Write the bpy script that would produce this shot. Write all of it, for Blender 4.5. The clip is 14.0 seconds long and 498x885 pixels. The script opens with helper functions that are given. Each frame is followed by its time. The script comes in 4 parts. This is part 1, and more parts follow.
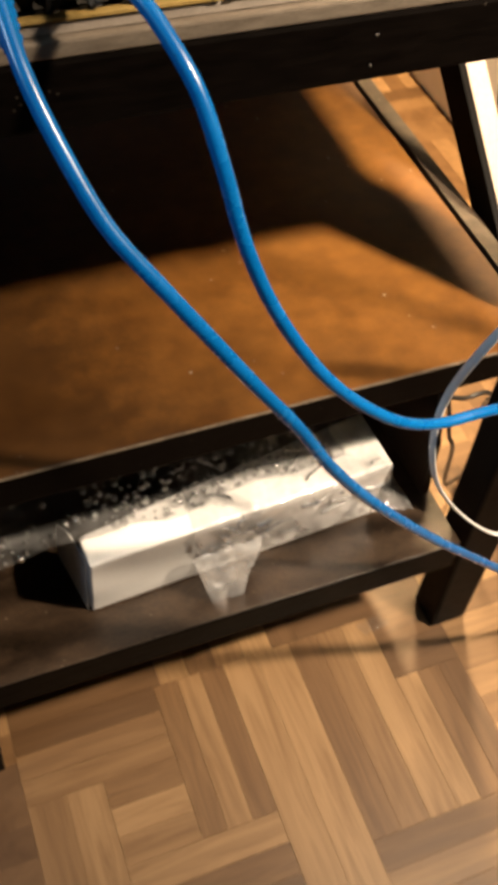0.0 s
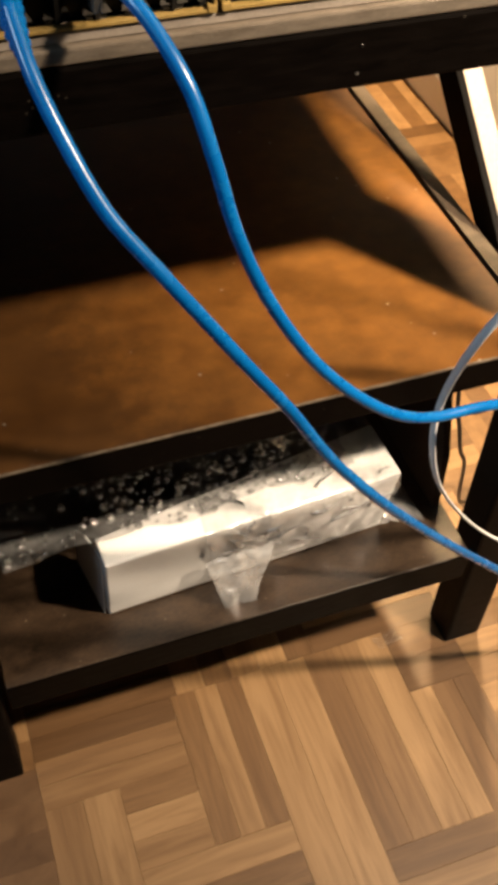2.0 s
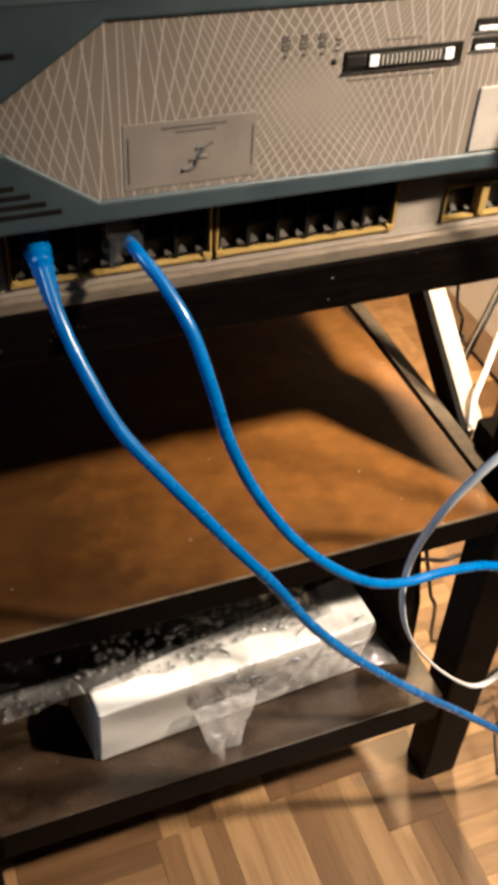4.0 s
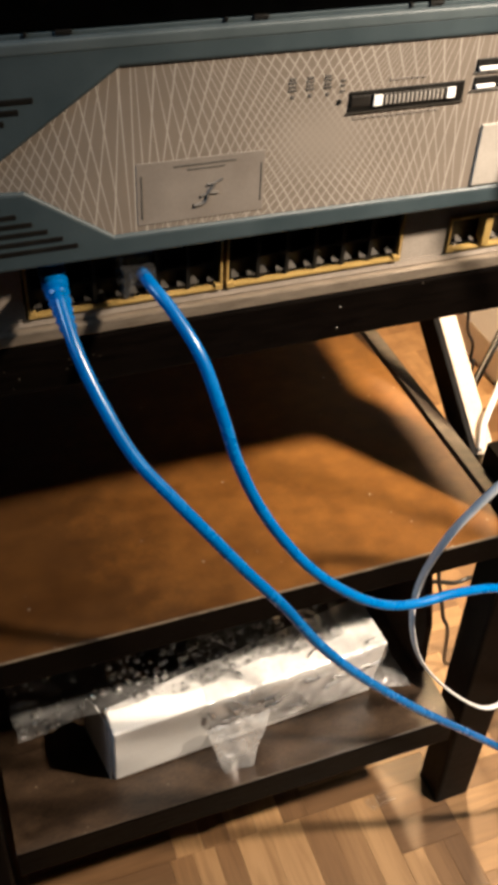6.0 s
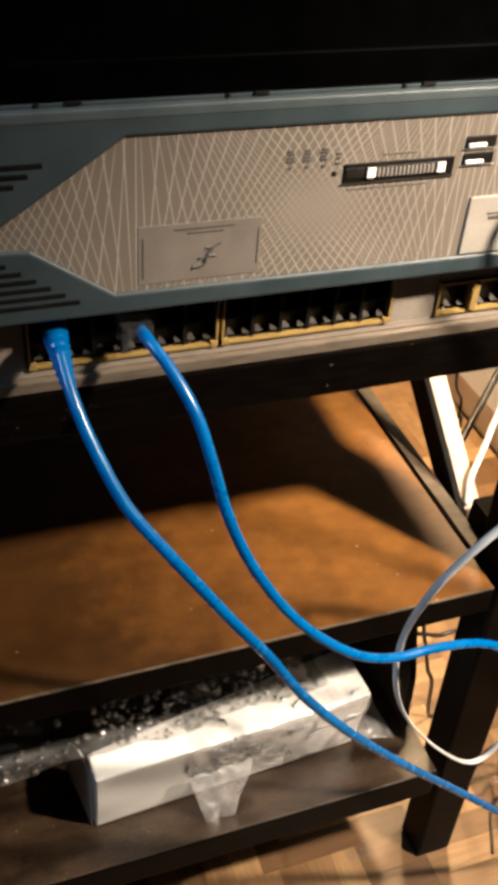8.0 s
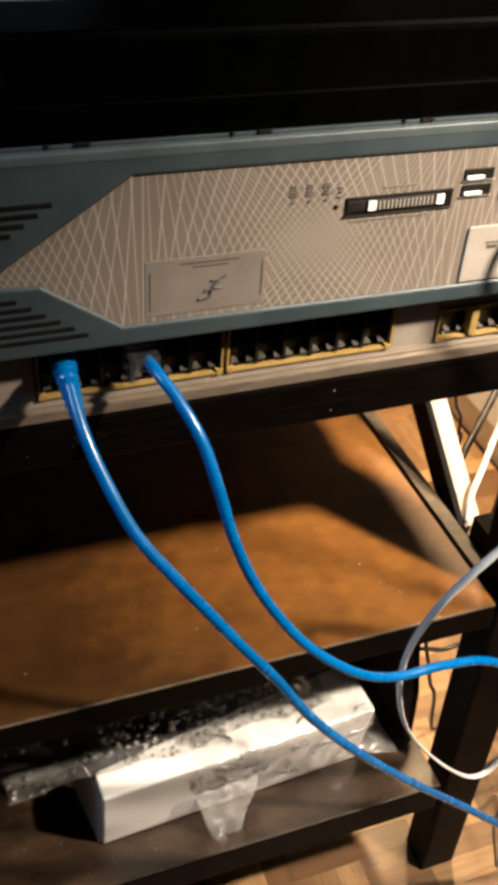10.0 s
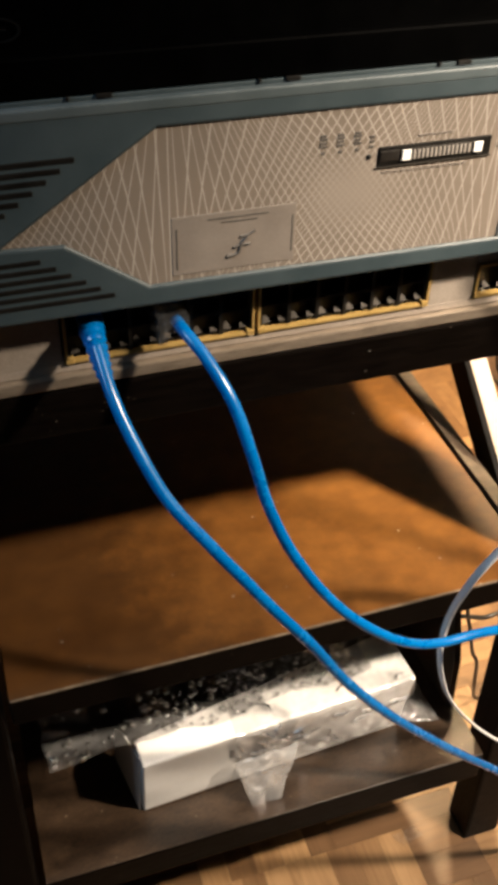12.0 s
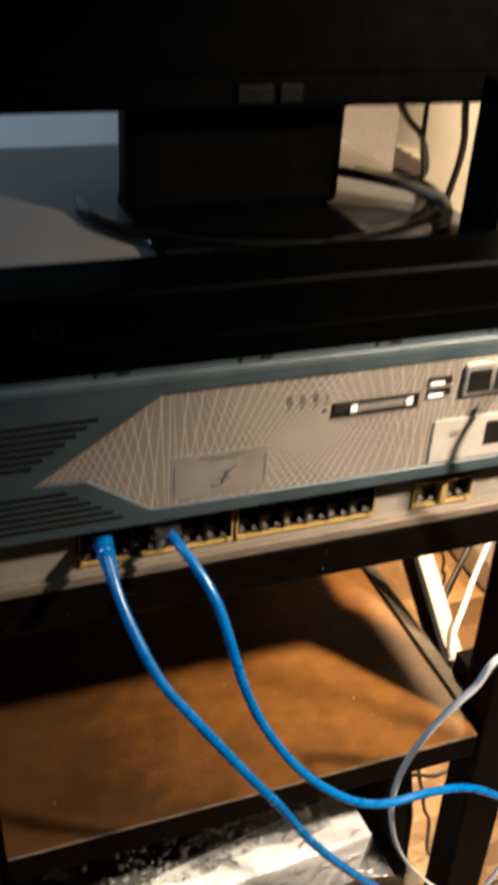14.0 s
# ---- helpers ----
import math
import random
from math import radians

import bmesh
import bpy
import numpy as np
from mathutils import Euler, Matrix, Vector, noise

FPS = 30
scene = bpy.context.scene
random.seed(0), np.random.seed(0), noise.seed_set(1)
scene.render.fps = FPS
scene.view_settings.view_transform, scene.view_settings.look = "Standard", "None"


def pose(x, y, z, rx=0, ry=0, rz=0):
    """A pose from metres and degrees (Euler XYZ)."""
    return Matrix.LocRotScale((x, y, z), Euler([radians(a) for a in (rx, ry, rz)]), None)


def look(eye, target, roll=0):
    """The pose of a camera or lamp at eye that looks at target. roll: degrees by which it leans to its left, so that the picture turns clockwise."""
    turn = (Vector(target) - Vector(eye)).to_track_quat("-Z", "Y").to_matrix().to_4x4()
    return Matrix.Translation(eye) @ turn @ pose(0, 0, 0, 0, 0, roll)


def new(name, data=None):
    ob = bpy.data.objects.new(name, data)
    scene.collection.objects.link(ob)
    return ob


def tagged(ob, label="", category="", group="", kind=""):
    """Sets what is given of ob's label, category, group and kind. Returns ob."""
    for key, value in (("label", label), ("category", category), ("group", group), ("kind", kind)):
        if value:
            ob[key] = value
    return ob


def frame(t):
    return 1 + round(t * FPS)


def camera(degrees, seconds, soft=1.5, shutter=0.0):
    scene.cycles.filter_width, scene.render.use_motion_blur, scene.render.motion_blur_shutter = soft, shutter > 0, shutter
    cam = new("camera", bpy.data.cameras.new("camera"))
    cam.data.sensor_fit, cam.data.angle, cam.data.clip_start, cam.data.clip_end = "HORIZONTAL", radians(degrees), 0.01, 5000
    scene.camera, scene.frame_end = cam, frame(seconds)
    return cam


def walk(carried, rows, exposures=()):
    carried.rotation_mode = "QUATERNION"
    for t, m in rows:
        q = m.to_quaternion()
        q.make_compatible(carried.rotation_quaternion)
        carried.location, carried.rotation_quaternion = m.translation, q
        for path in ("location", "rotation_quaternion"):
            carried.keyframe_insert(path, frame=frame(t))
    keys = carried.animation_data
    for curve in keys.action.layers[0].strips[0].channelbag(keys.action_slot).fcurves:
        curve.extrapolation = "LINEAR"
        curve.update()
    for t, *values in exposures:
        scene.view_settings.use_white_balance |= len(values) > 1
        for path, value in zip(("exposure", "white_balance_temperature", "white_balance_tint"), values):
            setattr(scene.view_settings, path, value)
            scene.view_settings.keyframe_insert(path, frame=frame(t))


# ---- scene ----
cam = camera(29.2, 14.0, soft=5.1, shutter=0.8)
PATH = [
    (0, (-0.099, -0.312, 0.829), (0.427, 0.791, -0.755), 5.9),
    (0.5, (-0.092, -0.351, 0.827), (0.377, 0.869, -0.687), 2.2),
    (1, (-0.096, -0.358, 0.829), (0.364, 0.837, -0.707), 2.8),
    (1.5, (-0.096, -0.352, 0.832), (0.399, 0.841, -0.695), 3.8),
    (2, (-0.096, -0.352, 0.832), (0.385, 0.844, -0.697), 3.3),
    (2.5, (-0.097, -0.354, 0.834), (0.403, 0.851, -0.682), 4.0),
    (3, (-0.105, -0.355, 0.856), (0.508, 0.871, -0.6), 6.4),
    (3.5, (-0.111, -0.361, 0.885), (0.485, 0.943, -0.509), 5.0),
    (5.8, (-0.112, -0.377, 0.909), (0.453, 1.013, -0.414), 3.0),
    (6, (-0.111, -0.377, 0.908), (0.445, 1.013, -0.418), 3.0),
    (6.5, (-0.112, -0.375, 0.91), (0.456, 1.005, -0.421), 3.7),
    (7, (-0.115, -0.374, 0.916), (0.433, 1.045, -0.383), 2.9),
    (7.5, (-0.113, -0.383, 0.918), (0.474, 1.049, -0.349), 5.0),
    (10, (-0.118, -0.383, 0.933), (0.477, 1.067, -0.31), 4.4),
    (10.5, (-0.115, -0.377, 0.926), (0.383, 1.08, -0.35), 1.9),
    (11, (-0.115, -0.378, 0.925), (0.389, 1.075, -0.353), 2.4),
    (11.5, (-0.112, -0.379, 0.926), (0.408, 1.07, -0.351), 2.9),
    (12, (-0.112, -0.379, 0.922), (0.393, 1.063, -0.369), 1.8),
    (12.5, (-0.112, -0.382, 0.924), (0.405, 1.068, -0.353), 2.4),
    (13, (-0.115, -0.377, 0.924), (0.412, 1.072, -0.349), 2.1),
    (13.3, (-0.121, -0.386, 0.934), (0.447, 1.070, -0.343), 3.4),
    (13.5, (-0.143, -0.398, 0.957), (0.47, 1.101, -0.216), 3.9),
    (14, (-0.147, -0.437, 1.014), (0.487, 1.144, -0.034), 3.7),
]
walk(cam, [(t, look(eye, target, roll)) for t, eye, target, roll in PATH],
     exposures=[(0.0, 0.0, 6550, 10), (2.5, 0.0, 6550, 10), (3.5, 0.0, 6050, 10), (14.0, 0.0, 6150, 10)])

# ---- world and lamps ----
world = bpy.data.worlds.new("world")
scene.world = world
world.use_nodes = True
world.node_tree.nodes["Background"].inputs[0].default_value = (1.0, 0.86, 0.72, 1)
world.node_tree.nodes["Background"].inputs[1].default_value = 0.0006


def lamp(name, kind, m, energy, colour, size):
    d = bpy.data.lights.new(name, kind)
    d.energy, d.color = energy, colour
    if kind == "AREA":
        d.shape, d.size = "DISK", size
    else:
        d.shadow_soft_size = size
    ob = new(name, d)
    ob.matrix_world = m
    return ob


LAMP_AT = Vector((0.555, -0.430, 1.265))
spot = lamp("desk_lamp_light", "SPOT", look(LAMP_AT, (0.370, 0.060, 0.600)), 176.0, (1.0, 0.80, 0.585), 0.028)
spot.data.spot_size, spot.data.spot_blend = radians(76), 1.0
lamp("window_light", "AREA", look((-0.80, -0.14, 1.22), (-0.05, 0.35, 0.72)), 5.5, (0.60, 0.80, 1.0), 0.4)
back = lamp("floor_lamp_light", "SPOT", look((0.53, 0.64, 1.45), (0.56, 0.48, 0.0)), 225.0, (1.0, 0.68, 0.35), 0.06)
back.data.spot_size, back.data.spot_blend = radians(76), 1.0
scene.view_settings.exposure = 0.0


# ---- materials ----
def nodes_of(name):
    m = bpy.data.materials.new(name)
    m.use_nodes = True
    nt = m.node_tree
    return m, nt, nt.nodes["Principled BSDF"]


def put(nt, kind, **inputs):
    n = nt.nodes.new(kind)
    for k, v in inputs.items():
        n.inputs[k.replace("_", " ")].default_value = v
    return n


def link(nt, a, ai, b, bi):
    nt.links.new(a.outputs[ai], b.inputs[bi])


def ramp(nt, stops):
    r = nt.nodes.new("ShaderNodeValToRGB")
    el = r.color_ramp.elements
    while len(el) < len(stops):
        el.new(0.5)
    for e, (p, c) in zip(el, stops):
        e.position, e.color = p, (*c, 1)
    return r


def surface(name, dark, light, rough=0.5, metal=0.0, scale=60.0, fine=600.0, bump=0.1, stretch=(1, 1, 1), coat=0.0, spread=0.15, lo=0.35, hi=0.65, gloss=0.5):
    """Two scales of noise between two tones, uneven gloss and a fine relief."""
    m, nt, p = nodes_of(name)
    co = put(nt, "ShaderNodeTexCoord")
    mp = put(nt, "ShaderNodeMapping", Scale=stretch)
    link(nt, co, "Object", mp, "Vector")
    big = put(nt, "ShaderNodeTexNoise", Scale=scale, Detail=4.0, Roughness=0.6)
    small = put(nt, "ShaderNodeTexNoise", Scale=fine, Detail=3.0)
    link(nt, mp, 0, big, "Vector"), link(nt, mp, 0, small, "Vector")
    mix = nt.nodes.new("ShaderNodeMath")
    mix.operation = "MULTIPLY_ADD"
    mix.inputs[1].default_value = 0.35
    link(nt, small, 0, mix, 0)
    sub = nt.nodes.new("ShaderNodeMath")
    sub.operation = "MULTIPLY"
    sub.inputs[1].default_value = 0.65
    link(nt, big, 0, sub, 0), link(nt, sub, 0, mix, 2)
    r = ramp(nt, [(lo, dark), (hi, light)])
    link(nt, mix, 0, r, 0), link(nt, r, 0, p, "Base Color")
    rr = put(nt, "ShaderNodeMapRange")
    rr.inputs[3].default_value, rr.inputs[4].default_value = max(0.03, rough - spread), min(1, rough + spread)
    link(nt, big, 0, rr, 0), link(nt, rr, 0, p, "Roughness")
    b = put(nt, "ShaderNodeBump", Strength=bump, Distance=0.001)
    link(nt, mix, 0, b, "Height"), link(nt, b, 0, p, "Normal")
    p.inputs["Metallic"].default_value = metal
    p.inputs["Coat Weight"].default_value = coat
    p.inputs["Coat Roughness"].default_value = 0.25
    p.inputs["Specular IOR Level"].default_value = gloss
    return m


def dusty(m, amount=0.35, size=55.0, thresh=0.13):
    """Adds pale dust specks and smears to a surface material."""
    nt = m.node_tree
    p = nt.nodes["Principled BSDF"]
    src = p.inputs["Base Color"].links[0].from_node
    co = put(nt, "ShaderNodeTexCoord")
    v = put(nt, "ShaderNodeTexVoronoi", Scale=size)
    link(nt, co, "Object", v, "Vector")
    keep = put(nt, "ShaderNodeTexNoise", Scale=17.0, Detail=2.0)
    link(nt, co, "Object", keep, "Vector")
    r1 = ramp(nt, [(0.0, (1, 1, 1)), (thresh, (0, 0, 0))])
    link(nt, v, "Distance", r1, 0)
    r2 = ramp(nt, [(0.52, (0, 0, 0)), (0.6, (1, 1, 1))])
    link(nt, keep, 0, r2, 0)
    mul = nt.nodes.new("ShaderNodeMath")
    mul.operation = "MULTIPLY"
    link(nt, r1, 0, mul, 0), link(nt, r2, 0, mul, 1)
    sc = nt.nodes.new("ShaderNodeMath")
    sc.operation = "MULTIPLY"
    sc.inputs[1].default_value = amount
    link(nt, mul, 0, sc, 0)
    mx = nt.nodes.new("ShaderNodeMix")
    mx.data_type = "RGBA"
    mx.inputs[7].default_value = (0.6, 0.5, 0.4, 1)
    link(nt, sc, 0, mx, 0)
    nt.links.new(src.outputs[0], mx.inputs[6])
    nt.links.new(mx.outputs[2], p.inputs["Base Color"])
    return m


BLACK_WOOD = dusty(surface("black_stained_wood", (0.0008, 0.0005, 0.0003), (0.0026, 0.0016, 0.0011), 0.5, 0, 45, 500, 0.12, (1, 6, 6), 0.0, gloss=0.05), 0.08, 130, 0.12)
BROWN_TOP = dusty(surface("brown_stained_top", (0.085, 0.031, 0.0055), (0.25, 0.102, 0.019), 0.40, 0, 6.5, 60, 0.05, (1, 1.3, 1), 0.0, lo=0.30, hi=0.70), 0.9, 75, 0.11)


def wear_and_falloff(m, centre, near, far, worn):
    """A patch worn to the lighter tone, ragged at its rim; the dark round it is grimy stain plus painted lamp falloff.
    """
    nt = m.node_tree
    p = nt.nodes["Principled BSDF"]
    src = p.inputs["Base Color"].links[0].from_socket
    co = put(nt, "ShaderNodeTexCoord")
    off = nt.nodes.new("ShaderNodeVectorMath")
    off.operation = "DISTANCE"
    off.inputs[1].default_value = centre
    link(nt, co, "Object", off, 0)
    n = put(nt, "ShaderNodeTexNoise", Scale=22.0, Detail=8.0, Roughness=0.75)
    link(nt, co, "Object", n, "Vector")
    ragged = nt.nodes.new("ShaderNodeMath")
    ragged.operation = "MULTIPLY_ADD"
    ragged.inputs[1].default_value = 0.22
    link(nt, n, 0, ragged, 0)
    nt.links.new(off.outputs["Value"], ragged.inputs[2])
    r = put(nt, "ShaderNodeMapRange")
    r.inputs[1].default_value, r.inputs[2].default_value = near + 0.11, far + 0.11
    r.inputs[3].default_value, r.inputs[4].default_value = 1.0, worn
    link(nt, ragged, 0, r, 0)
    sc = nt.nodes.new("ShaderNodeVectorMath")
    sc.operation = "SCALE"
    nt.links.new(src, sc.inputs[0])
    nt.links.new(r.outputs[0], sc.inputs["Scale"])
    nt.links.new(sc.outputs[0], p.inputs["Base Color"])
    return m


# shelf colour painted darker to the left, where the lamp's light falls off
wear_and_falloff(BROWN_TOP, (0.125, -0.07, 0.41), 0.08, 0.24, 0.22)
LOW_TOP = dusty(surface("dusty_dark_top", (0.006, 0.0034, 0.0019), (0.050, 0.030, 0.0165), 0.34, 0, 18, 300, 0.12, (1, 2, 1), 0.1), 0.3, 90, 0.13)
DUSTY_STRIP = dusty(surface("dusty_grey_brown_wood", (0.032, 0.022, 0.014), (0.085, 0.060, 0.040), 0.5, 0, 30, 400, 0.12, (1, 5, 1)), 0.3, 110, 0.13)
WHITE_CARD = surface("white_card", (0.82, 0.81, 0.79), (0.90, 0.89, 0.87), 0.45, 0, 25, 500, 0.05)
BRACE_LIT = surface("lit_brace_top", (0.42, 0.34, 0.27), (0.56, 0.47, 0.38), 0.7, 0, 12, 300, 0.08)
TAN_CARD = surface("tan_card", (0.17, 0.13, 0.10), (0.24, 0.19, 0.145), 0.7, 0, 12, 300, 0.08)
BEZEL = surface("blue_grey_plastic", (0.022, 0.035, 0.041), (0.031, 0.047, 0.054), 0.55, 0, 40, 1400, 0.1)
RIM = surface("pale_blue_grey_rim", (0.05, 0.065, 0.07), (0.07, 0.088, 0.094), 0.4, 0, 40, 1400, 0.1)
CHASSIS = surface("grey_sheet_metal", (0.21, 0.18, 0.152), (0.31, 0.27, 0.23), 0.45, 0.25, 30, 900, 0.05)
LID = surface("dark_lid_metal", (0.004, 0.004, 0.004), (0.008, 0.008, 0.008), 0.2, 0, 30, 900, 0.1, spread=0.06)
PALE_LID = surface("pale_grey_lid_metal", (0.075, 0.071, 0.066), (0.105, 0.10, 0.093), 0.36, 0.1, 14, 700, 0.06)
BLACK_PLASTIC = surface("black_plastic", (0.0001, 0.0001, 0.0001), (0.0003, 0.0003, 0.0003), 0.45, 0, 40, 900, 0.06, gloss=0.03)
GLOSS_BLACK = surface("gloss_black_plastic", (0.001, 0.001, 0.001), (0.002, 0.002, 0.002), 0.12, 0, 20, 400, 0.02, spread=0.06)
CAVITY = surface("black_port_plastic", (0.004, 0.0035, 0.003), (0.009, 0.008, 0.0065), 0.45, 0, 80, 900, 0.05, gloss=0.25)
BRASS = surface("yellow_plated_frame", (0.34, 0.225, 0.070), (0.48, 0.33, 0.115), 0.36, 0.4, 90, 900, 0.08)
STEEL = surface("bright_metal", (0.62, 0.58, 0.52), (0.75, 0.71, 0.65), 0.3, 0.85, 90, 900, 0.05)
LIP = surface("bronzed_sheet_metal", (0.15, 0.122, 0.094), (0.27, 0.225, 0.175), 0.34, 0.5, 60, 500, 0.08, (1, 5, 5))
SPRING = surface("dull_spring_metal", (0.022, 0.019, 0.015), (0.05, 0.043, 0.035), 0.45, 0.4, 90, 900, 0.05)
PLATE = surface("label_plate", (0.15, 0.13, 0.112), (0.185, 0.162, 0.14), 0.5, 0, 60, 900, 0.02)
INK = surface("dark_ink", (0.05, 0.045, 0.04), (0.09, 0.08, 0.07), 0.6, 0, 200, 900, 0.0)
FAINT = surface("faint_grey_print", (0.002, 0.002, 0.002), (0.004, 0.004, 0.004), 0.5, 0, 200, 900, 0.0, gloss=0.05)
WORN = surface("worn_edge_wood", (0.05, 0.036, 0.024), (0.15, 0.115, 0.08), 0.5, 0, 90, 500, 0.1)
PALE = surface("pale_panel", (0.27, 0.245, 0.215), (0.33, 0.30, 0.265), 0.5, 0, 60, 900, 0.03)
WHITE_STRIP = surface("white_strip", (0.78, 0.76, 0.72), (0.88, 0.86, 0.82), 0.35, 0, 60, 900, 0.03)
BLUE = surface("blue_cable_jacket", (0.0, 0.082, 0.280), (0.0005, 0.112, 0.35), 0.27, 0, 50, 700, 0.06, spread=0.08)
WHITE_CABLE = surface("white_cable_jacket", (0.58, 0.57, 0.56), (0.68, 0.67, 0.65), 0.34, 0, 50, 700, 0.05)
BLACK_CABLE = surface("black_cable_jacket", (0.008, 0.007, 0.006), (0.02, 0.017, 0.014), 0.4, 0, 50, 700, 0.05)
PAINT = surface("taupe_wall_paint", (0.24, 0.21, 0.18), (0.30, 0.27, 0.23), 0.8, 0, 3, 180, 0.15)
CEIL = surface("white_ceiling_paint", (0.68, 0.66, 0.62), (0.76, 0.74, 0.7), 0.85, 0, 3, 180, 0.1)
JOINT = surface("dark_floor_joint", (0.10, 0.056, 0.026), (0.17, 0.095, 0.045), 0.7, 0, 30, 300, 0.1)


def film_material(name, haze, rough, shine=0.05, grain=70.0, relief=0.5):
    m, nt, p = nodes_of(name)
    out = nt.nodes["Material Output"]
    p.inputs["Base Color"].default_value = (0.85, 0.85, 0.85, 1)
    p.inputs["Roughness"].default_value = rough
    p.inputs["Specular IOR Level"].default_value = 0.9
    tr = put(nt, "ShaderNodeBsdfTransparent", Color=(0.985, 0.985, 0.985, 1))
    co = put(nt, "ShaderNodeTexCoord")
    n = put(nt, "ShaderNodeTexNoise", Scale=grain, Detail=5.0, Roughness=0.7)
    link(nt, co, "Object", n, "Vector")
    r = put(nt, "ShaderNodeMapRange")
    r.inputs[1].default_value, r.inputs[2].default_value = 0.3, 0.7
    r.inputs[3].default_value, r.inputs[4].default_value = haze * 0.1, haze * 1.9
    link(nt, n, 0, r, 0)
    mx = nt.nodes.new("ShaderNodeMixShader")
    gl = put(nt, "ShaderNodeBsdfGlossy", Roughness=rough)
    fr = nt.nodes.new("ShaderNodeMath")
    fr.operation = "MULTIPLY_ADD"
    fr.inputs[1].default_value, fr.inputs[2].default_value = 0.35, shine
    lw = put(nt, "ShaderNodeLayerWeight", Blend=0.25)
    link(nt, lw, "Facing", fr, 0)
    mx2 = nt.nodes.new("ShaderNodeMixShader")
    b = put(nt, "ShaderNodeBump", Strength=relief, Distance=0.002)
    link(nt, n, 0, b, "Height")
    for q in (p, gl):
        link(nt, b, 0, q, "Normal")
    link(nt, r, 0, mx, 0), link(nt, tr, 0, mx, 1), link(nt, p, 0, mx, 2)
    link(nt, fr, 0, mx2, 0), link(nt, mx, 0, mx2, 1), link(nt, gl, 0, mx2, 2)
    link(nt, mx2, 0, out, "Surface")
    return m


FILM = film_material("clear_film", 0.19, 0.13, 0.12, 45.0, 0.7)
HAZY = film_material("hazy_film", 0.30, 0.22, 0.06, 16.0, 0.2)
CLOUDY = film_material("cloudy_film", 0.13, 0.13, 0.20, 26.0, 0.8)
BUBBLE = film_material("clear_bubble_film", 0.07, 0.14, 0.48)
GLINT_FILM = film_material("glint_film", 0.75, 0.12, 0.60)
CLEAR = film_material("clear_plug_plastic", 0.03, 0.06, 0.08)


def parquet_material(name, per_island):
    m, nt, p = nodes_of(name)
    co = put(nt, "ShaderNodeTexCoord")
    rnd = nt.nodes.new("ShaderNodeNewGeometry" if per_island else "ShaderNodeObjectInfo")
    key = "Random Per Island" if per_island else "Random"
    add = nt.nodes.new("ShaderNodeVectorMath")
    add.operation = "MULTIPLY_ADD"
    add.inputs[1].default_value = (7.0, 13.0, 5.0)
    nt.links.new(rnd.outputs[key], add.inputs[0])
    link(nt, co, "Object", add, 2)
    mp = put(nt, "ShaderNodeMapping", Scale=(9, 110, 60) if not per_island else (40, 40, 40))
    link(nt, add, 0, mp, "Vector")
    g = put(nt, "ShaderNodeTexNoise", Scale=1.0, Detail=5.0, Roughness=0.62, Distortion=0.6)
    link(nt, mp, 0, g, "Vector")
    base = ramp(nt, [(0.0, (0.100, 0.052, 0.020)), (0.4, (0.145, 0.078, 0.031)), (0.7, (0.190, 0.107, 0.045)), (1.0, (0.30, 0.182, 0.084))])
    nt.links.new(rnd.outputs[key], base.inputs[0])
    grain = ramp(nt, [(0.32, (0.72, 0.66, 0.6)), (0.62, (1.08, 1.05, 1.0))])
    link(nt, g, 0, grain, 0)
    mul = nt.nodes.new("ShaderNodeMix")
    mul.data_type, mul.blend_type = "RGBA", "MULTIPLY"
    mul.inputs[0].default_value = 1.0
    nt.links.new(base.outputs[0], mul.inputs[6]), nt.links.new(grain.outputs[0], mul.inputs[7])
    nt.links.new(mul.outputs[2], p.inputs["Base Color"])
    rr = put(nt, "ShaderNodeMapRange")
    rr.inputs[3].default_value, rr.inputs[4].default_value = 0.34, 0.55
    link(nt, g, 0, rr, 0), link(nt, rr, 0, p, "Roughness")
    b = put(nt, "ShaderNodeBump", Strength=0.12, Distance=0.001)
    link(nt, g, 0, b, "Height"), link(nt, b, 0, p, "Normal")
    return m


PARQUET = parquet_material("oak_parquet", False)
PARQUET_FAR = parquet_material("oak_parquet_far", True)


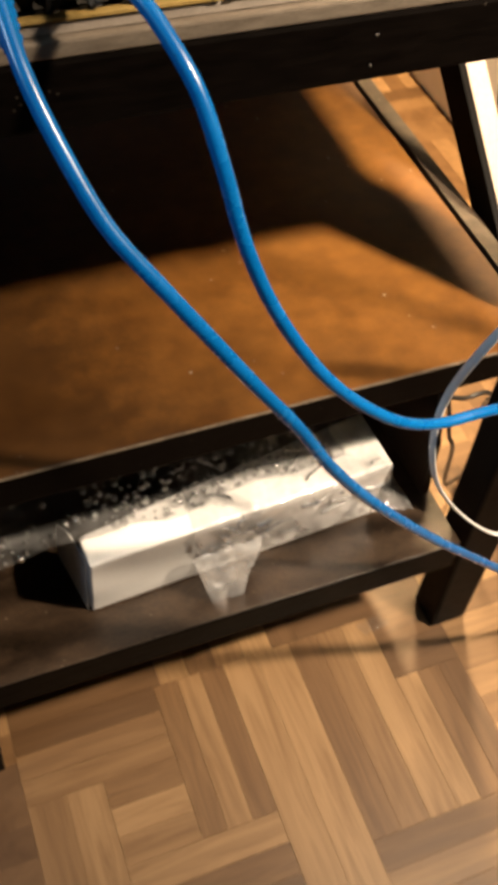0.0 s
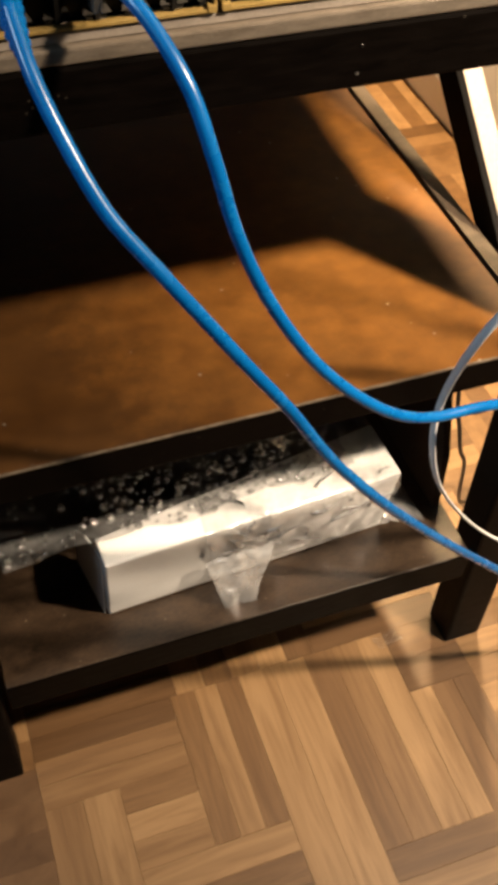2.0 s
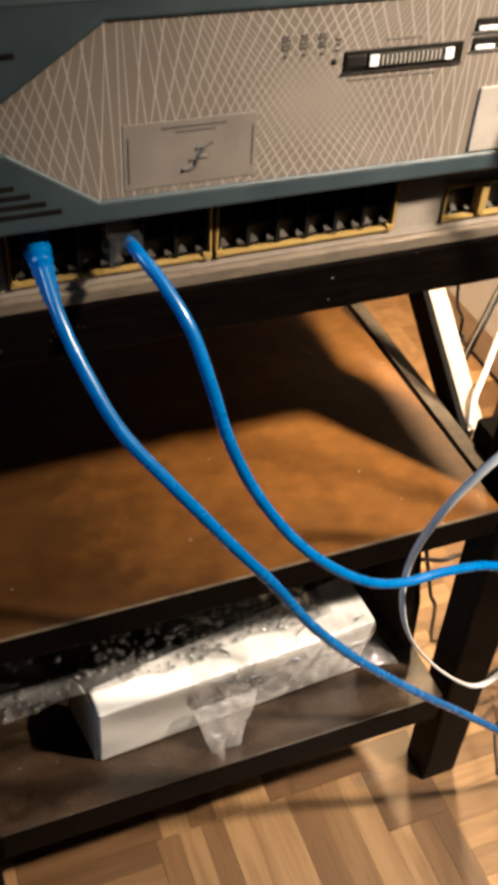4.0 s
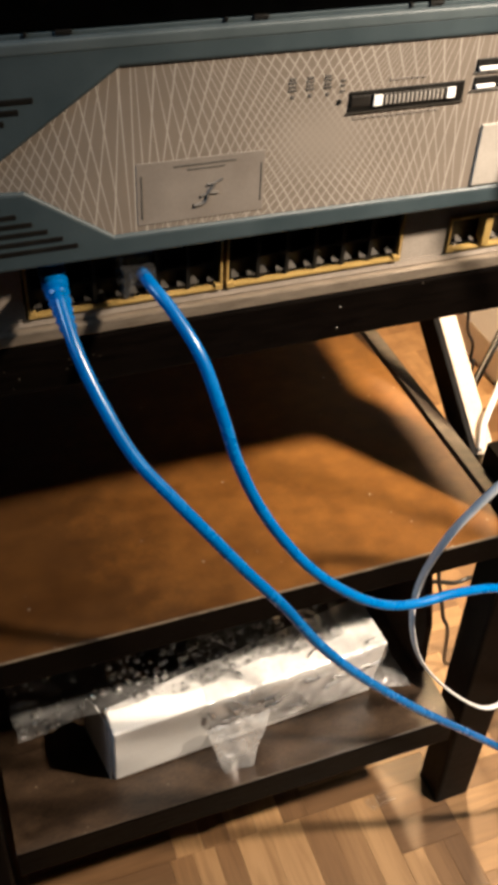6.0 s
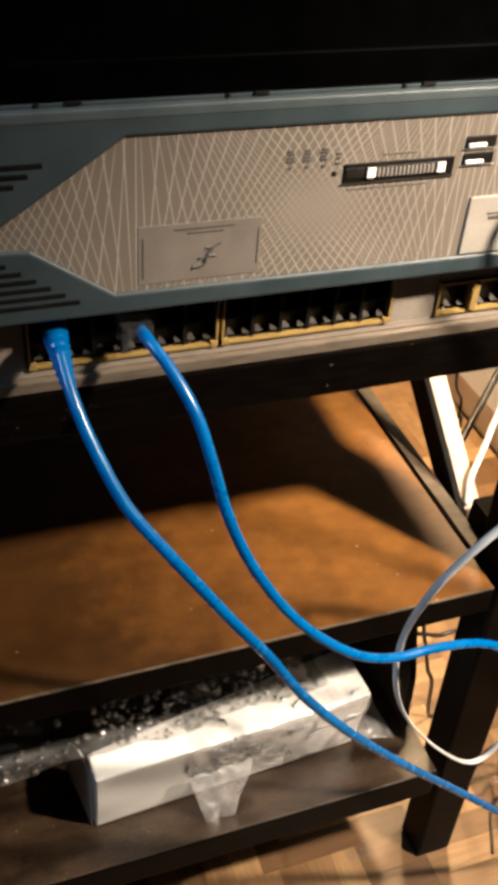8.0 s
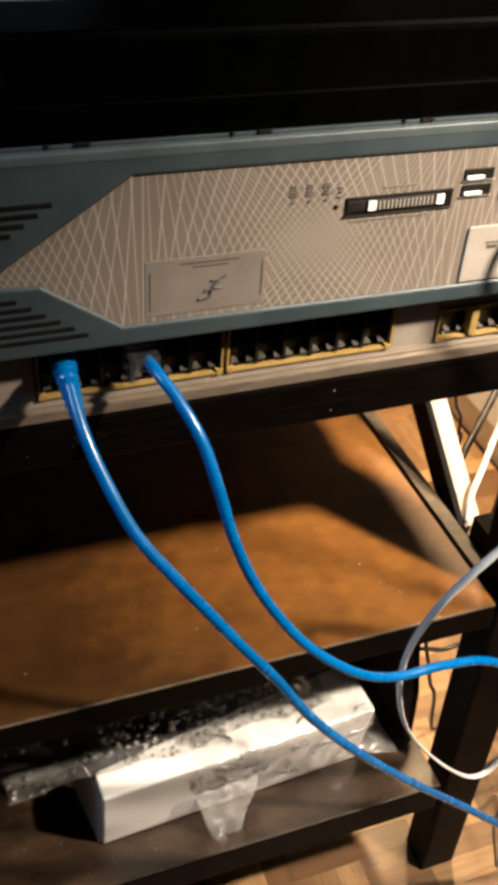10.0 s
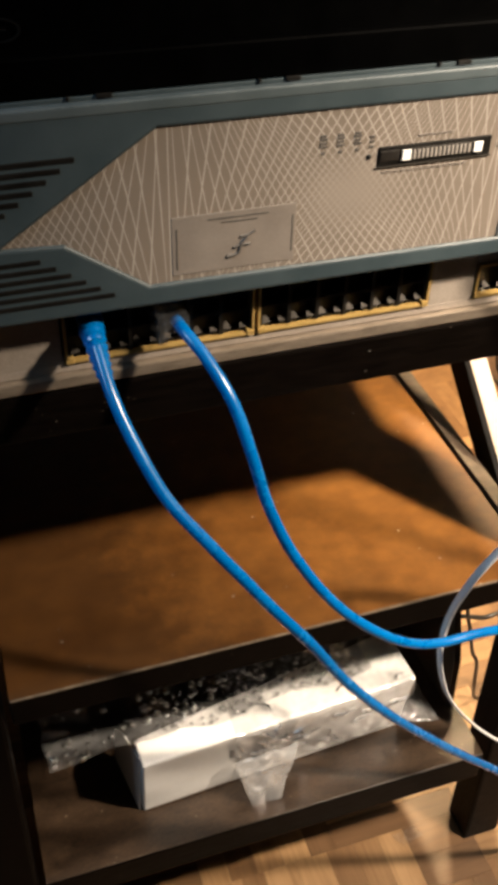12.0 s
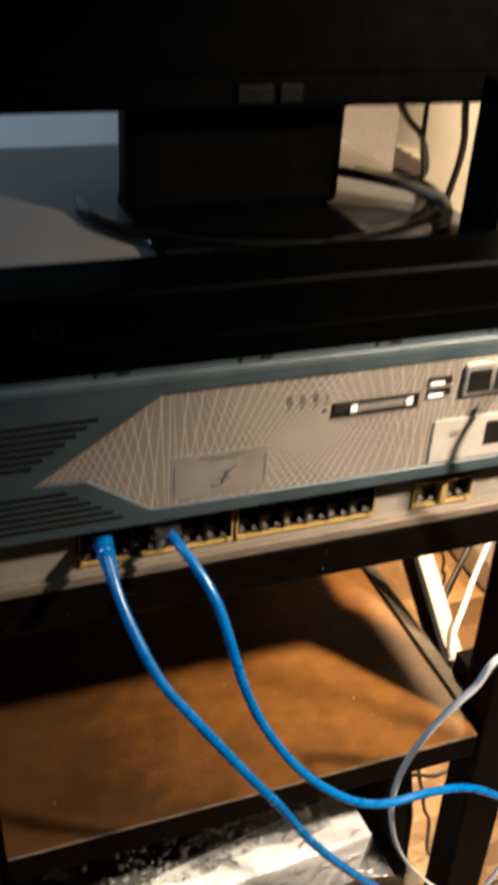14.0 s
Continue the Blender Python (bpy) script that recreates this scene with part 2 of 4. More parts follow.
def lattice_material():
    """Taupe panel printed with two crossing families of fine pale lines, whose spacing swells and shrinks along the panel."""
    m, nt, p = nodes_of("lattice_print")
    co = put(nt, "ShaderNodeTexCoord")
    sep = nt.nodes.new("ShaderNodeSeparateXYZ")
    link(nt, co, "Object", sep, 0)

    def op(kind, a, b=None, c=None):
        n = nt.nodes.new("ShaderNodeMath")
        n.operation = kind
        for i, v in enumerate((a, b, c)):
            if v is None:
                continue
            if isinstance(v, (int, float)):
                n.inputs[i].default_value = v
            else:
                nt.links.new(v, n.inputs[i])
        return n.outputs[0]

    x, z = sep.outputs[0], sep.outputs[2]
    # two sets of lines, upright and wide apart at two places of the panel, leaning and closer between them
    def local(at):
        beyond = op("GREATER_THAN", at, 0.0105)
        return op("SUBTRACT", op("ADD", at, 0.071), op("MULTIPLY", beyond, 0.163)), beyond

    rise = op("SUBTRACT", z, 0.094)
    total = None
    for s in (1, -1):
        foot = x
        for _ in range(4):
            lean = op("MULTIPLY", op("ABSOLUTE", local(foot)[0]), rise)
            foot = op("MULTIPLY_ADD", lean, -11.5 * s, x)
        k, beyond = local(foot)
        count = op("MULTIPLY", k, op("MULTIPLY_ADD", op("ABSOLUTE", k), 1150.0, 135.0))
        count = op("MULTIPLY_ADD", beyond, 37.28, count)
        d = op("ABSOLUTE", op("SUBTRACT", op("FRACT", op("ADD", count, 40.25 + 0.25 * s)), 0.5))
        d = op("DIVIDE", d, op("MULTIPLY_ADD", op("ABSOLUTE", k), 2300.0, 135.0))
        line = nt.nodes.new("ShaderNodeMapRange")
        line.inputs[1].default_value, line.inputs[2].default_value = 0.00014, 0.00038
        line.inputs[3].default_value, line.inputs[4].default_value = 1.0, 0.0
        nt.links.new(d, line.inputs[0])
        total = line.outputs[0] if total is None else op("MAXIMUM", total, line.outputs[0])
    # the print thins out round one spot of the panel
    ex, ez = op("MULTIPLY_ADD", x, 0.8, -0.0110), op("SUBTRACT", z, 0.092)
    away = op("SQRT", op("ADD", op("MULTIPLY", ex, ex), op("MULTIPLY", ez, ez)))
    fade = nt.nodes.new("ShaderNodeMapRange")
    fade.interpolation_type = "SMOOTHSTEP"
    fade.inputs[1].default_value, fade.inputs[2].default_value = 0.003, 0.026
    fade.inputs[3].default_value, fade.inputs[4].default_value = 0.12, 1.0
    nt.links.new(away, fade.inputs[0])
    total = op("ADD", op("MULTIPLY", total, fade.outputs[0]), op("MULTIPLY", op("SUBTRACT", 1.0, fade.outputs[0]), 0.30))
    r = ramp(nt, [(0.0, (0.155, 0.129, 0.105)), (1.0, (0.31, 0.282, 0.248))])
    nt.links.new(total, r.inputs[0])
    n = put(nt, "ShaderNodeTexNoise", Scale=35.0, Detail=4.0)
    link(nt, co, "Object", n, "Vector")
    tone = ramp(nt, [(0.3, (0.92, 0.92, 0.92)), (0.7, (1.05, 1.05, 1.05))])
    link(nt, n, 0, tone, 0)
    mul = nt.nodes.new("ShaderNodeMix")
    mul.data_type, mul.blend_type = "RGBA", "MULTIPLY"
    mul.inputs[0].default_value = 1.0
    nt.links.new(r.outputs[0], mul.inputs[6]), nt.links.new(tone.outputs[0], mul.inputs[7])
    nt.links.new(mul.outputs[2], p.inputs["Base Color"])
    p.inputs["Roughness"].default_value = 0.42
    return m


LATTICE = lattice_material()


# ---- building helpers ----
def thing(name, base, label, category, group="", kind=""):
    ob = new(name)
    ob.empty_display_size = 0.02
    ob.location = base
    return tagged(ob, label, category, group, kind)


def root_place(ob):
    while ob.parent:
        ob = ob.parent
    return ob.location.copy()


def part(name, bm, material, parent=None, label="", smooth=False):
    """One mesh object from a bmesh in world metres, under a thing or a part."""
    me = bpy.data.meshes.new(name)
    if parent is not None:
        bmesh.ops.translate(bm, verts=bm.verts, vec=-root_place(parent))
    bmesh.ops.recalc_face_normals(bm, faces=bm.faces)
    for f in bm.faces:
        f.smooth = smooth
    bm.to_mesh(me)
    bm.free()
    me.materials.append(material)
    ob = new(name, me)
    ob.parent = parent
    return tagged(ob, label)


def box(x0, x1, y0, y1, z0, z1, bevel=0.0015, bm=None, segments=2):
    own = bmesh.new()
    bmesh.ops.create_cube(own, size=1.0)
    for v in own.verts:
        v.co = Vector((x0 + (v.co.x + 0.5) * (x1 - x0), y0 + (v.co.y + 0.5) * (y1 - y0), z0 + (v.co.z + 0.5) * (z1 - z0)))
    if bevel:
        bmesh.ops.bevel(own, geom=own.edges[:], offset=bevel, segments=segments, affect="EDGES", profile=0.6)
    return merge(bm, own)


def merge(bm, own):
    if bm is None:
        return own
    me = bpy.data.meshes.new("join")
    own.to_mesh(me)
    own.free()
    bm.from_mesh(me)
    bpy.data.meshes.remove(me)
    return bm


def leg_mesh(x0, x1, y0, y1, dx0, dx1, z1, bevel=0.003):
    """A square leg, wider apart at the foot by dx0 and dx1."""
    bm = box(x0, x1, y0, y1, 0.0, z1, bevel)
    for v in bm.verts:
        k = 1 - v.co.z / z1
        v.co.x += (dx0 + (dx1 - dx0) * (v.co.x - x0) / (x1 - x0)) * k
    return bm


def prism(outline, y0, y1, bevel=0.0):
    """An outline in x and z, given thickness from y0 to y1."""
    bm = bmesh.new()
    a = [bm.verts.new((x, y0, z)) for x, z in outline]
    b = [bm.verts.new((x, y1, z)) for x, z in outline]
    bm.faces.new(a)
    bm.faces.new(b[::-1])
    for i in range(len(a)):
        j = (i + 1) % len(a)
        bm.faces.new((a[i], b[i], b[j], a[j]))
    if bevel:
        bmesh.ops.recalc_face_normals(bm, faces=bm.faces)
        edges = [e for e in bm.edges if all(abs(v.co.y - y0) < 1e-6 for v in e.verts)]
        bmesh.ops.bevel(bm, geom=edges, offset=bevel, segments=3, affect="EDGES", profile=0.5)
    return bm


def spline(points, steps):
    """A smooth line through points (Catmull-Rom)."""
    p = [Vector(q) for q in points]
    p = [p[0] * 2 - p[1]] + p + [p[-1] * 2 - p[-2]]
    out = []
    for i in range(1, len(p) - 2):
        for k in range(steps):
            t = k / steps
            a, b, c, d = p[i - 1:i + 3]
            out.append(0.5 * ((2 * b) + (c - a) * t + (2 * a - 5 * b + 4 * c - d) * t * t + (3 * b - a - 3 * c + d) * t ** 3))
    return out + [p[-2]]


def tube(points, radius, steps=6, sides=14, flat=1.0, radii=None):
    line = spline(points, steps)
    bm = bmesh.new()
    rings = []
    side = None
    for i, c in enumerate(line):
        d = (line[min(i + 1, len(line) - 1)] - line[max(i - 1, 0)]).normalized()
        if side is None:
            side = d.orthogonal().normalized()
        side = (side - d * side.dot(d)).normalized()
        up = d.cross(side)
        r = radius if radii is None else radii(i / (len(line) - 1))
        rings.append([bm.verts.new(c + side * (math.cos(a) * r) + up * (math.sin(a) * r * flat)) for a in [2 * math.pi * k / sides for k in range(sides)]])
    for r0, r1 in zip(rings, rings[1:]):
        for k in range(sides):
            bm.faces.new((r0[k], r0[(k + 1) % sides], r1[(k + 1) % sides], r1[k]))
    bm.faces.new(rings[0][::-1])
    bm.faces.new(rings[-1])
    return bm


def sheet(fn, nu, nv, thick=0.0):
    """A grid sheet: fn(u, v) gives a place for u and v from 0 to 1."""
    bm = bmesh.new()
    vs = [[bm.verts.new(fn(i / nu, j / nv)) for j in range(nv + 1)] for i in range(nu + 1)]
    for i in range(nu):
        for j in range(nv):
            bm.faces.new((vs[i][j], vs[i + 1][j], vs[i + 1][j + 1], vs[i][j + 1]))
    if thick:
        bmesh.ops.solidify(bm, geom=bm.faces[:], thickness=thick)
    return bm


# ---- the room ----
X0, X1, Y0, Y1, H = -1.5, 1.5, -2.2, 1.2, 2.5
floor = tagged(part("floor", box(X0 - 0.1, X1 + 0.1, Y0 - 0.1, Y1 + 0.1, -0.12, -0.003, 0), JOINT), "brown oak mosaic parquet floor, worn and scuffed", "floor", kind="structure")
for nm, b in (("wall_north", (X0 - 0.1, X1 + 0.1, Y1, Y1 + 0.1)), ("wall_south", (X0 - 0.1, X1 + 0.1, Y0 - 0.1, Y0)), ("wall_west", (X0 - 0.1, X0, Y0, Y1)), ("wall_east", (X1, X1 + 0.1, Y0, Y1))):
    tagged(part(nm, box(*b, -0.003, H, 0), PAINT), "plain taupe painted wall", "wall", kind="structure")
tagged(part("ceiling", box(X0 - 0.1, X1 + 0.1, Y0 - 0.1, Y1 + 0.1, H, H + 0.1, 0), CEIL), "plain white ceiling", "ceiling", kind="structure")

# ---- the shelf table ----
TOP, MID, LOW = 0.6395, 0.4105, 0.168
table = thing("shelf_table", (0.055, 0.2, 0), "black-brown wooden side table with two open shelves", "table")
part("tabletop", box(-0.185, 0.289, 0.0, 0.64, TOP - 0.0285, TOP, 0.002), BLACK_WOOD, table)
for nm, z, x0, x1, th, topmat, lab in (("middle_shelf", MID, -0.134, 0.2455, 0.026, BROWN_TOP, "brown worn shelf top, dusty, with lamp falloff painted in"), ("lower_shelf", LOW, -0.138, 0.25, 0.036, LOW_TOP, "dark dusty shelf top")):
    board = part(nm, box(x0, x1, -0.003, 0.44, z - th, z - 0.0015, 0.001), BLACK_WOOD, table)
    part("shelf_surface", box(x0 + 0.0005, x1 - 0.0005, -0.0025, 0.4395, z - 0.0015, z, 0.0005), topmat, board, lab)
    if z == MID:
        part("worn_edge", box(x0 + 0.001, x1 - 0.001, -0.0036, -0.0027, z - 0.0018, z + 0.0001, 0.0003), WORN, board, "pale worn front edge")
part("leg", leg_mesh(0.246, 0.290, 0.0, 0.034, 0.017, 0.010, TOP - 0.0285), BLACK_WOOD, table)
part("leg", leg_mesh(-0.178, -0.134, 0.0, 0.034, -0.006, -0.013, TOP - 0.0285), BLACK_WOOD, table)
part("leg", leg_mesh(0.246, 0.290, 0.600, 0.634, 0.017, 0.010, TOP - 0.0285), BLACK_WOOD, table)
part("leg", leg_mesh(-0.178, -0.134, 0.600, 0.634, -0.006, -0.013, TOP - 0.0285), BLACK_WOOD, table)
part("side_strip", box(0.2500, 0.2625, 0.036, 0.438, MID - 0.026, MID - 0.0012, 0.0012), DUSTY_STRIP, table, "dusty grey-brown strip along the shelf end")
for x, z in ((0.0871, 0.6309), (0.0864, 0.6179)):
    part("pin", box(x - 0.0006, x + 0.0006, -0.0005, 0.001, z - 0.0006, z + 0.0006, 0.0004, segments=3), SPRING, table, "tiny bright pin head")
# block added beside the leg to widen its shadow on the middle shelf
part("shadow_block", box(0.2635, 0.288, 0.0345, 0.070, 0.345, 0.430, 0.002), BLACK_WOOD, table)
# assumed panel, added to keep window light from under the table
part("side_panel", box(-0.176, -0.168, 0.036, 0.598, 0.02, TOP - 0.0295, 0.001), BLACK_WOOD, table)
bm = prism([(0.050, LOW + 0.0005), (0.42, LOW + 0.0005), (0.42, 0.350), (0.16, 0.335), (0.075, 0.290), (0.055, 0.230)], -0.246, -0.240)
bmesh.ops.rotate(bm, verts=bm.verts, cent=(0, 0, 0), matrix=Matrix.Rotation(radians(90), 3, "Z"))
part("end_panel", bm, LOW_TOP, table, "dusty brown end panel")
# the slanting brace of the table's end
BRACE = Matrix.Translation((0, 0.02, 0.350)) @ Matrix.Rotation(math.atan(0.79), 4, "X")
bm = box(0.266, 0.2715, 0.022, 0.41, -0.0255, 0.0, 0.001)
bmesh.ops.transform(bm, matrix=BRACE, verts=bm.verts)
part("brace", bm, BLACK_WOOD, table)
# pale strip: lamplight on the brace's top face, put into the colour
bm = box(0.272, 0.2875, 0.026, 0.41, -0.012, -0.001, 0.001)
bmesh.ops.transform(bm, matrix=BRACE, verts=bm.verts)
part("brace", bm, BRACE_LIT, table, "pale strip for the brace's lamp-lit top face")

# ---- the network device ----
RX0, RX1 = -0.170, 0.267
router = thing("network_router", (0.048, 0.2, TOP), "grey rack network router with blue-grey bezel and patterned front", "router")
part("chassis", box(RX0 + 0.004, RX1 - 0.004, 0.014, 0.412, TOP + 0.001, 0.780, 0.002), LID, router, "black sheet-metal case")
part("lid", box(RX0 + 0.002, RX1 - 0.002, 0.004, 0.415, 0.780, 0.7868, 0.0015), PALE_LID, router, "pale grey metal lid")

# port panel under the bezel
PY = 0.004
bm = box(RX0, -0.0735, PY, 0.013, 0.651, 0.690, 0.0004)
for x0, x1 in ((0.1205, 0.1465), (0.1925, RX1)):
    box(x0, x1, PY, 0.013, 0.651, 0.690, 0.0004, bm)
box(RX0, RX1, PY, 0.013, 0.6468, 0.651, 0.0004, bm)
box(RX0, RX1, PY, 0.013, 0.682, 0.690, 0.0004, bm)
part("port_panel", bm, CHASSIS, router, "grey metal port panel")
part("bottom_lip", box(RX0, RX1, 0.0, 0.013, TOP + 0.0005, 0.6465, 0.0010), LIP, router)


def port_bank(x0, x1, z0, z1, columns, rows, name="port_bank"):
    """A yellow-framed bank of sockets: frame, and for each socket a hollow cell with a metal spring at its lip."""
    bm = box(x0, x1, PY - 0.0015, 0.0062, z0, z0 + 0.0015, 0.0003)
    box(x0, x1, PY - 0.0015, 0.012, z1 - 0.0016, z1, 0.0003, bm)
    box(x0, x0 + 0.0012, PY - 0.0015, 0.012, z0 + 0.0015, z1 - 0.0016, 0.0003, bm)
    box(x1 - 0.0012, x1, PY - 0.0015, 0.012, z0 + 0.0015, z1 - 0.0016, 0.0003, bm)
    box(x0, x0 + 0.004, PY - 0.0020, PY + 0.002, z0, z0 + 0.0032, 0.0005, bm)
    box(x1 - 0.004, x1, PY - 0.0020, PY + 0.002, z0, z0 + 0.0032, 0.0005, bm)
    bank = part(name, bm, BRASS, router, "yellow-framed bank of network sockets")
    w, h = (x1 - x0 - 0.0036) / columns, (z1 - z0 - 0.0038) / rows
    for r in range(rows):
        for c in range(columns):
            a, b = x0 + 0.0018 + c * w, z0 + 0.0022 + r * h
            cell = box(a, a + 0.0009, PY, 0.0116, b, b + h, 0)
            box(a + w - 0.0009, a + w, PY, 0.0116, b, b + h, 0, cell)
            box(a + 0.0009, a + w - 0.0009, PY, 0.0116, b + h - 0.001, b + h, 0, cell)
            box(a + 0.0009, a + w - 0.0009, 0.0108, 0.0116, b, b + h - 0.001, 0, cell)
            for s in (0, 1):
                e = a + 0.0009 if s == 0 else a + w - 0.0045
                box(e, e + 0.0030, PY + 0.001, 0.0108, b, b + 0.0012, 0, cell)
            socket = part("socket", cell, CAVITY, bank)
            if r == 0:
                spring = bmesh.new()
                for s in (-1, 1):
                    m = a + w / 2 + s * 0.0042
                    q = [spring.verts.new(v) for v in ((m - 0.0022, PY + 0.0004, b + 0.0022), (m + 0.0022, PY + 0.0004, b + 0.0022), (m + 0.0008, PY + 0.004, b + 0.0042), (m - 0.0008, PY + 0.004, b + 0.0042))]
                    t = [spring.verts.new(v.co + Vector((0, 0.0005, 0))) for v in q]
                    spring.faces.new(q), spring.faces.new(t[::-1])
                    for i in range(4):
                        spring.faces.new((q[i], t[i], t[(i + 1) % 4], q[(i + 1) % 4]))
                part("spring", spring, SPRING, bank)
    return bank


port_bank(-0.0725, 0.0225, 0.652, 0.681, 6, 2)
port_bank(0.0245, 0.1195, 0.652, 0.681, 6, 2)
small_bank = port_bank(0.1470, 0.1920, 0.6520, 0.6720, 2, 1)
part("divider", box(0.1670, 0.1715, 0.001, 0.008, 0.6540, 0.6700, 0.0006), BRASS, small_bank)
part("panel_strip", box(0.1468, 0.1922, PY, 0.013, 0.6722, 0.6818, 0.0002), CHASSIS, router)

# blue-grey bezel round the patterned panel
BY = -0.014
inner = [(RX1, 0.7700), (-0.027, 0.7700), (-0.095, 0.7253), (-0.069, 0.7238), (-0.0328, 0.6985), (RX1, 0.6970)]
outer = [(RX1, 0.688), (RX0, 0.688), (RX0, 0.7795), (RX1, 0.7795)]
bezel = part("bezel", prism(inner + outer, BY, 0.0038, 0.0018), BEZEL, router, "blue-grey plastic bezel with slanted vents")
part("top_rim", box(RX0, RX1, BY - 0.0004, BY + 0.0042, 0.7776, 0.7826, 0.0013, segments=3), RIM, router)
strip = part("top_strip", box(RX0, RX1, BY + 0.0046, 0.0035, 0.7797, 0.7839, 0.0004), BEZEL, router, "dull grey case edge behind the bezel")
for x, w in ((-0.0613, 0.0014), (-0.047, 0.0065), (0.017, 0.0014), (0.0316, 0.0065), (0.0982, 0.0014), (0.1101, 0.0065), (0.172, 0.0014), (0.186, 0.0065)):
    part("clip", box(x - w / 2, x + w / 2, BY + 0.0036, BY + 0.0072, 0.7827, 0.7846, 0.0004), CAVITY, strip)
part("patterned_panel", prism([(RX1 - 0.001, 0.7706), (-0.0272, 0.7706), (-0.0962, 0.7252), (-0.0692, 0.7232), (-0.0330, 0.6979), (RX1 - 0.001, 0.6964)], -0.0125, -0.002), LATTICE, router, "taupe panel with crossing pale lines")
# solid dark bars, set proud, stand for the shade inside the vent slots
for i in range(7):
    x1, z = -0.0615 - 0.0060 * i, 0.7610 - 0.00408 * i
    part("vent", box(RX0 + 0.012, x1, BY - 0.0003, BY + 0.003, z - 0.00125, z + 0.00125, 0.0005), CAVITY, bezel)
for i in range(6):
    x1, z = -0.0797 + 0.0061 * i, 0.7178 - 0.0042 * i
    part("vent", box(RX0 + 0.012, x1, BY - 0.0003, BY + 0.003, z - 0.0012, z + 0.0012, 0.0005), CAVITY, bezel)

# things on the patterned panel
LY = -0.0125
plate = part("label_plate", box(-0.0225, 0.0355, LY - 0.0003, LY + 0.001, 0.7010, 0.7295, 0.0004), PLATE, router, "grey label plate with small print")
for x0, x1, z0, z1 in ((-0.006, 0.022, 0.7262, 0.7270), (0.0, 0.017, 0.7242, 0.7249), (-0.0205, -0.0199, 0.704, 0.724), (0.0335, 0.0341, 0.706, 0.724)):
    part("print", box(x0, x1, LY - 0.0005, LY, z0, z1, 0), INK, plate)
bm = tube([(0.003, LY - 0.0004, 0.7075), (0.008, LY - 0.0004, 0.7085), (0.0095, LY - 0.0004, 0.713), (0.0125, LY - 0.0004, 0.7165)], 0.0009, 4, 6)
merge(bm, tube([(0.006, LY - 0.0004, 0.7115), (0.010, LY - 0.0004, 0.7125), (0.014, LY - 0.0004, 0.7125)], 0.0007, 4, 6))
merge(bm, tube([(0.009, LY - 0.0004, 0.7165), (0.0125, LY - 0.0004, 0.717), (0.016, LY - 0.0004, 0.7185)], 0.0007, 4, 6))
part("emblem", bm, INK, plate, "small dark swirl")
slot = part("card_slot", box(0.0725, 0.1290, LY - 0.0006, LY + 0.002, 0.7417, 0.7508, 0.0006), CAVITY, router, "black card slot with white insert")
part("insert", box(0.0838, 0.1242, LY - 0.0014, LY, 0.7437, 0.7490, 0.0004), SPRING, slot)
part("slot_lip", box(0.0732, 0.0830, LY - 0.0010, LY, 0.7440, 0.7492, 0.0008), BLACK_CABLE, slot)
part("slot_rim", box(0.0720, 0.1295, LY - 0.0010, LY + 0.001, 0.7411, 0.7417, 0.0002), SPRING, slot)
for x0, x1 in ((0.0840, 0.0882), (0.1198, 0.1240)):
    part("insert_end", box(x0, x1, LY - 0.0019, LY - 0.0010, 0.7440, 0.7488, 0.0003), WHITE_STRIP, slot)
for i in range(14):
    x = 0.0895 + i * 0.0021
    part("tooth", box(x, x + 0.0010, LY - 0.0019, LY - 0.0010, 0.7443, 0.7485, 0.0002), PALE, slot)
for k in range(7):
    part("print", box(0.0915 + 0.0026 * k, 0.0935 + 0.0026 * k, LY - 0.0004, LY + 0.001, 0.7540, 0.7549, 0), PLATE, slot)
for k in range(14):
    part("print", box(0.0755 + 0.0031 * k, 0.0779 + 0.0031 * k, LY - 0.0004, LY + 0.001, 0.7383, 0.7393, 0), PLATE, slot)
for i, x in enumerate((0.0455, 0.0535, 0.0615)):
    part("indicator", box(x - 0.0002, x + 0.0018, LY - 0.0004, LY + 0.001, 0.7500, 0.7518, 0.0006), INK, router)
    for j, (w, z) in enumerate(((0.0036, 0.7533), (0.0030, 0.7549), (0.0037, 0.7566), (0.0028, 0.7581))):
        part("print", box(x + 0.0006 - w / 2, x + 0.0006 + w / 2, LY - 0.0004, LY + 0.001, z, z + 0.0010, 0.0001), INK, router)
for z in (0.7510, 0.7535, 0.7555):
    part("print", box(0.0680, 0.0702, LY - 0.0004, LY + 0.001, z, z + 0.0010, 0.0001), INK, router)
part("reset_button", box(0.0670, 0.0694, LY - 0.0008, LY + 0.001, 0.7457, 0.7481, 0.0010, segments=3), CAVITY, router)
for z in (0.7540, 0.7460):
    usb = part("usb_socket", box(0.1335, 0.1495, LY - 0.0008, LY + 0.002, z, z + 0.0056, 0.0005), CAVITY, router)
    part("tongue", box(0.1345, 0.1440, LY - 0.0020, LY, z + 0.0008, z + 0.0024, 0.0004), WHITE_STRIP, usb)
    part("shell", box(0.1328, 0.1502, LY - 0.0010, LY + 0.002, z - 0.0006, z - 0.0001, 0.0001), STEEL, usb)
module = part("module_panel", box(0.1425, RX1 - 0.002, LY - 0.0012, LY + 0.002, 0.6985, 0.7290, 0.0006), PALE, router, "pale plug-in module with a screw and a socket")
part("module_socket", box(0.1800, 0.1935, LY - 0.0018, LY + 0.001, 0.7070, 0.7240, 0.0006), CAVITY, module)
part("print", box(0.1535, 0.1615, LY - 0.0015, LY, 0.7195, 0.7203, 0), INK, module)
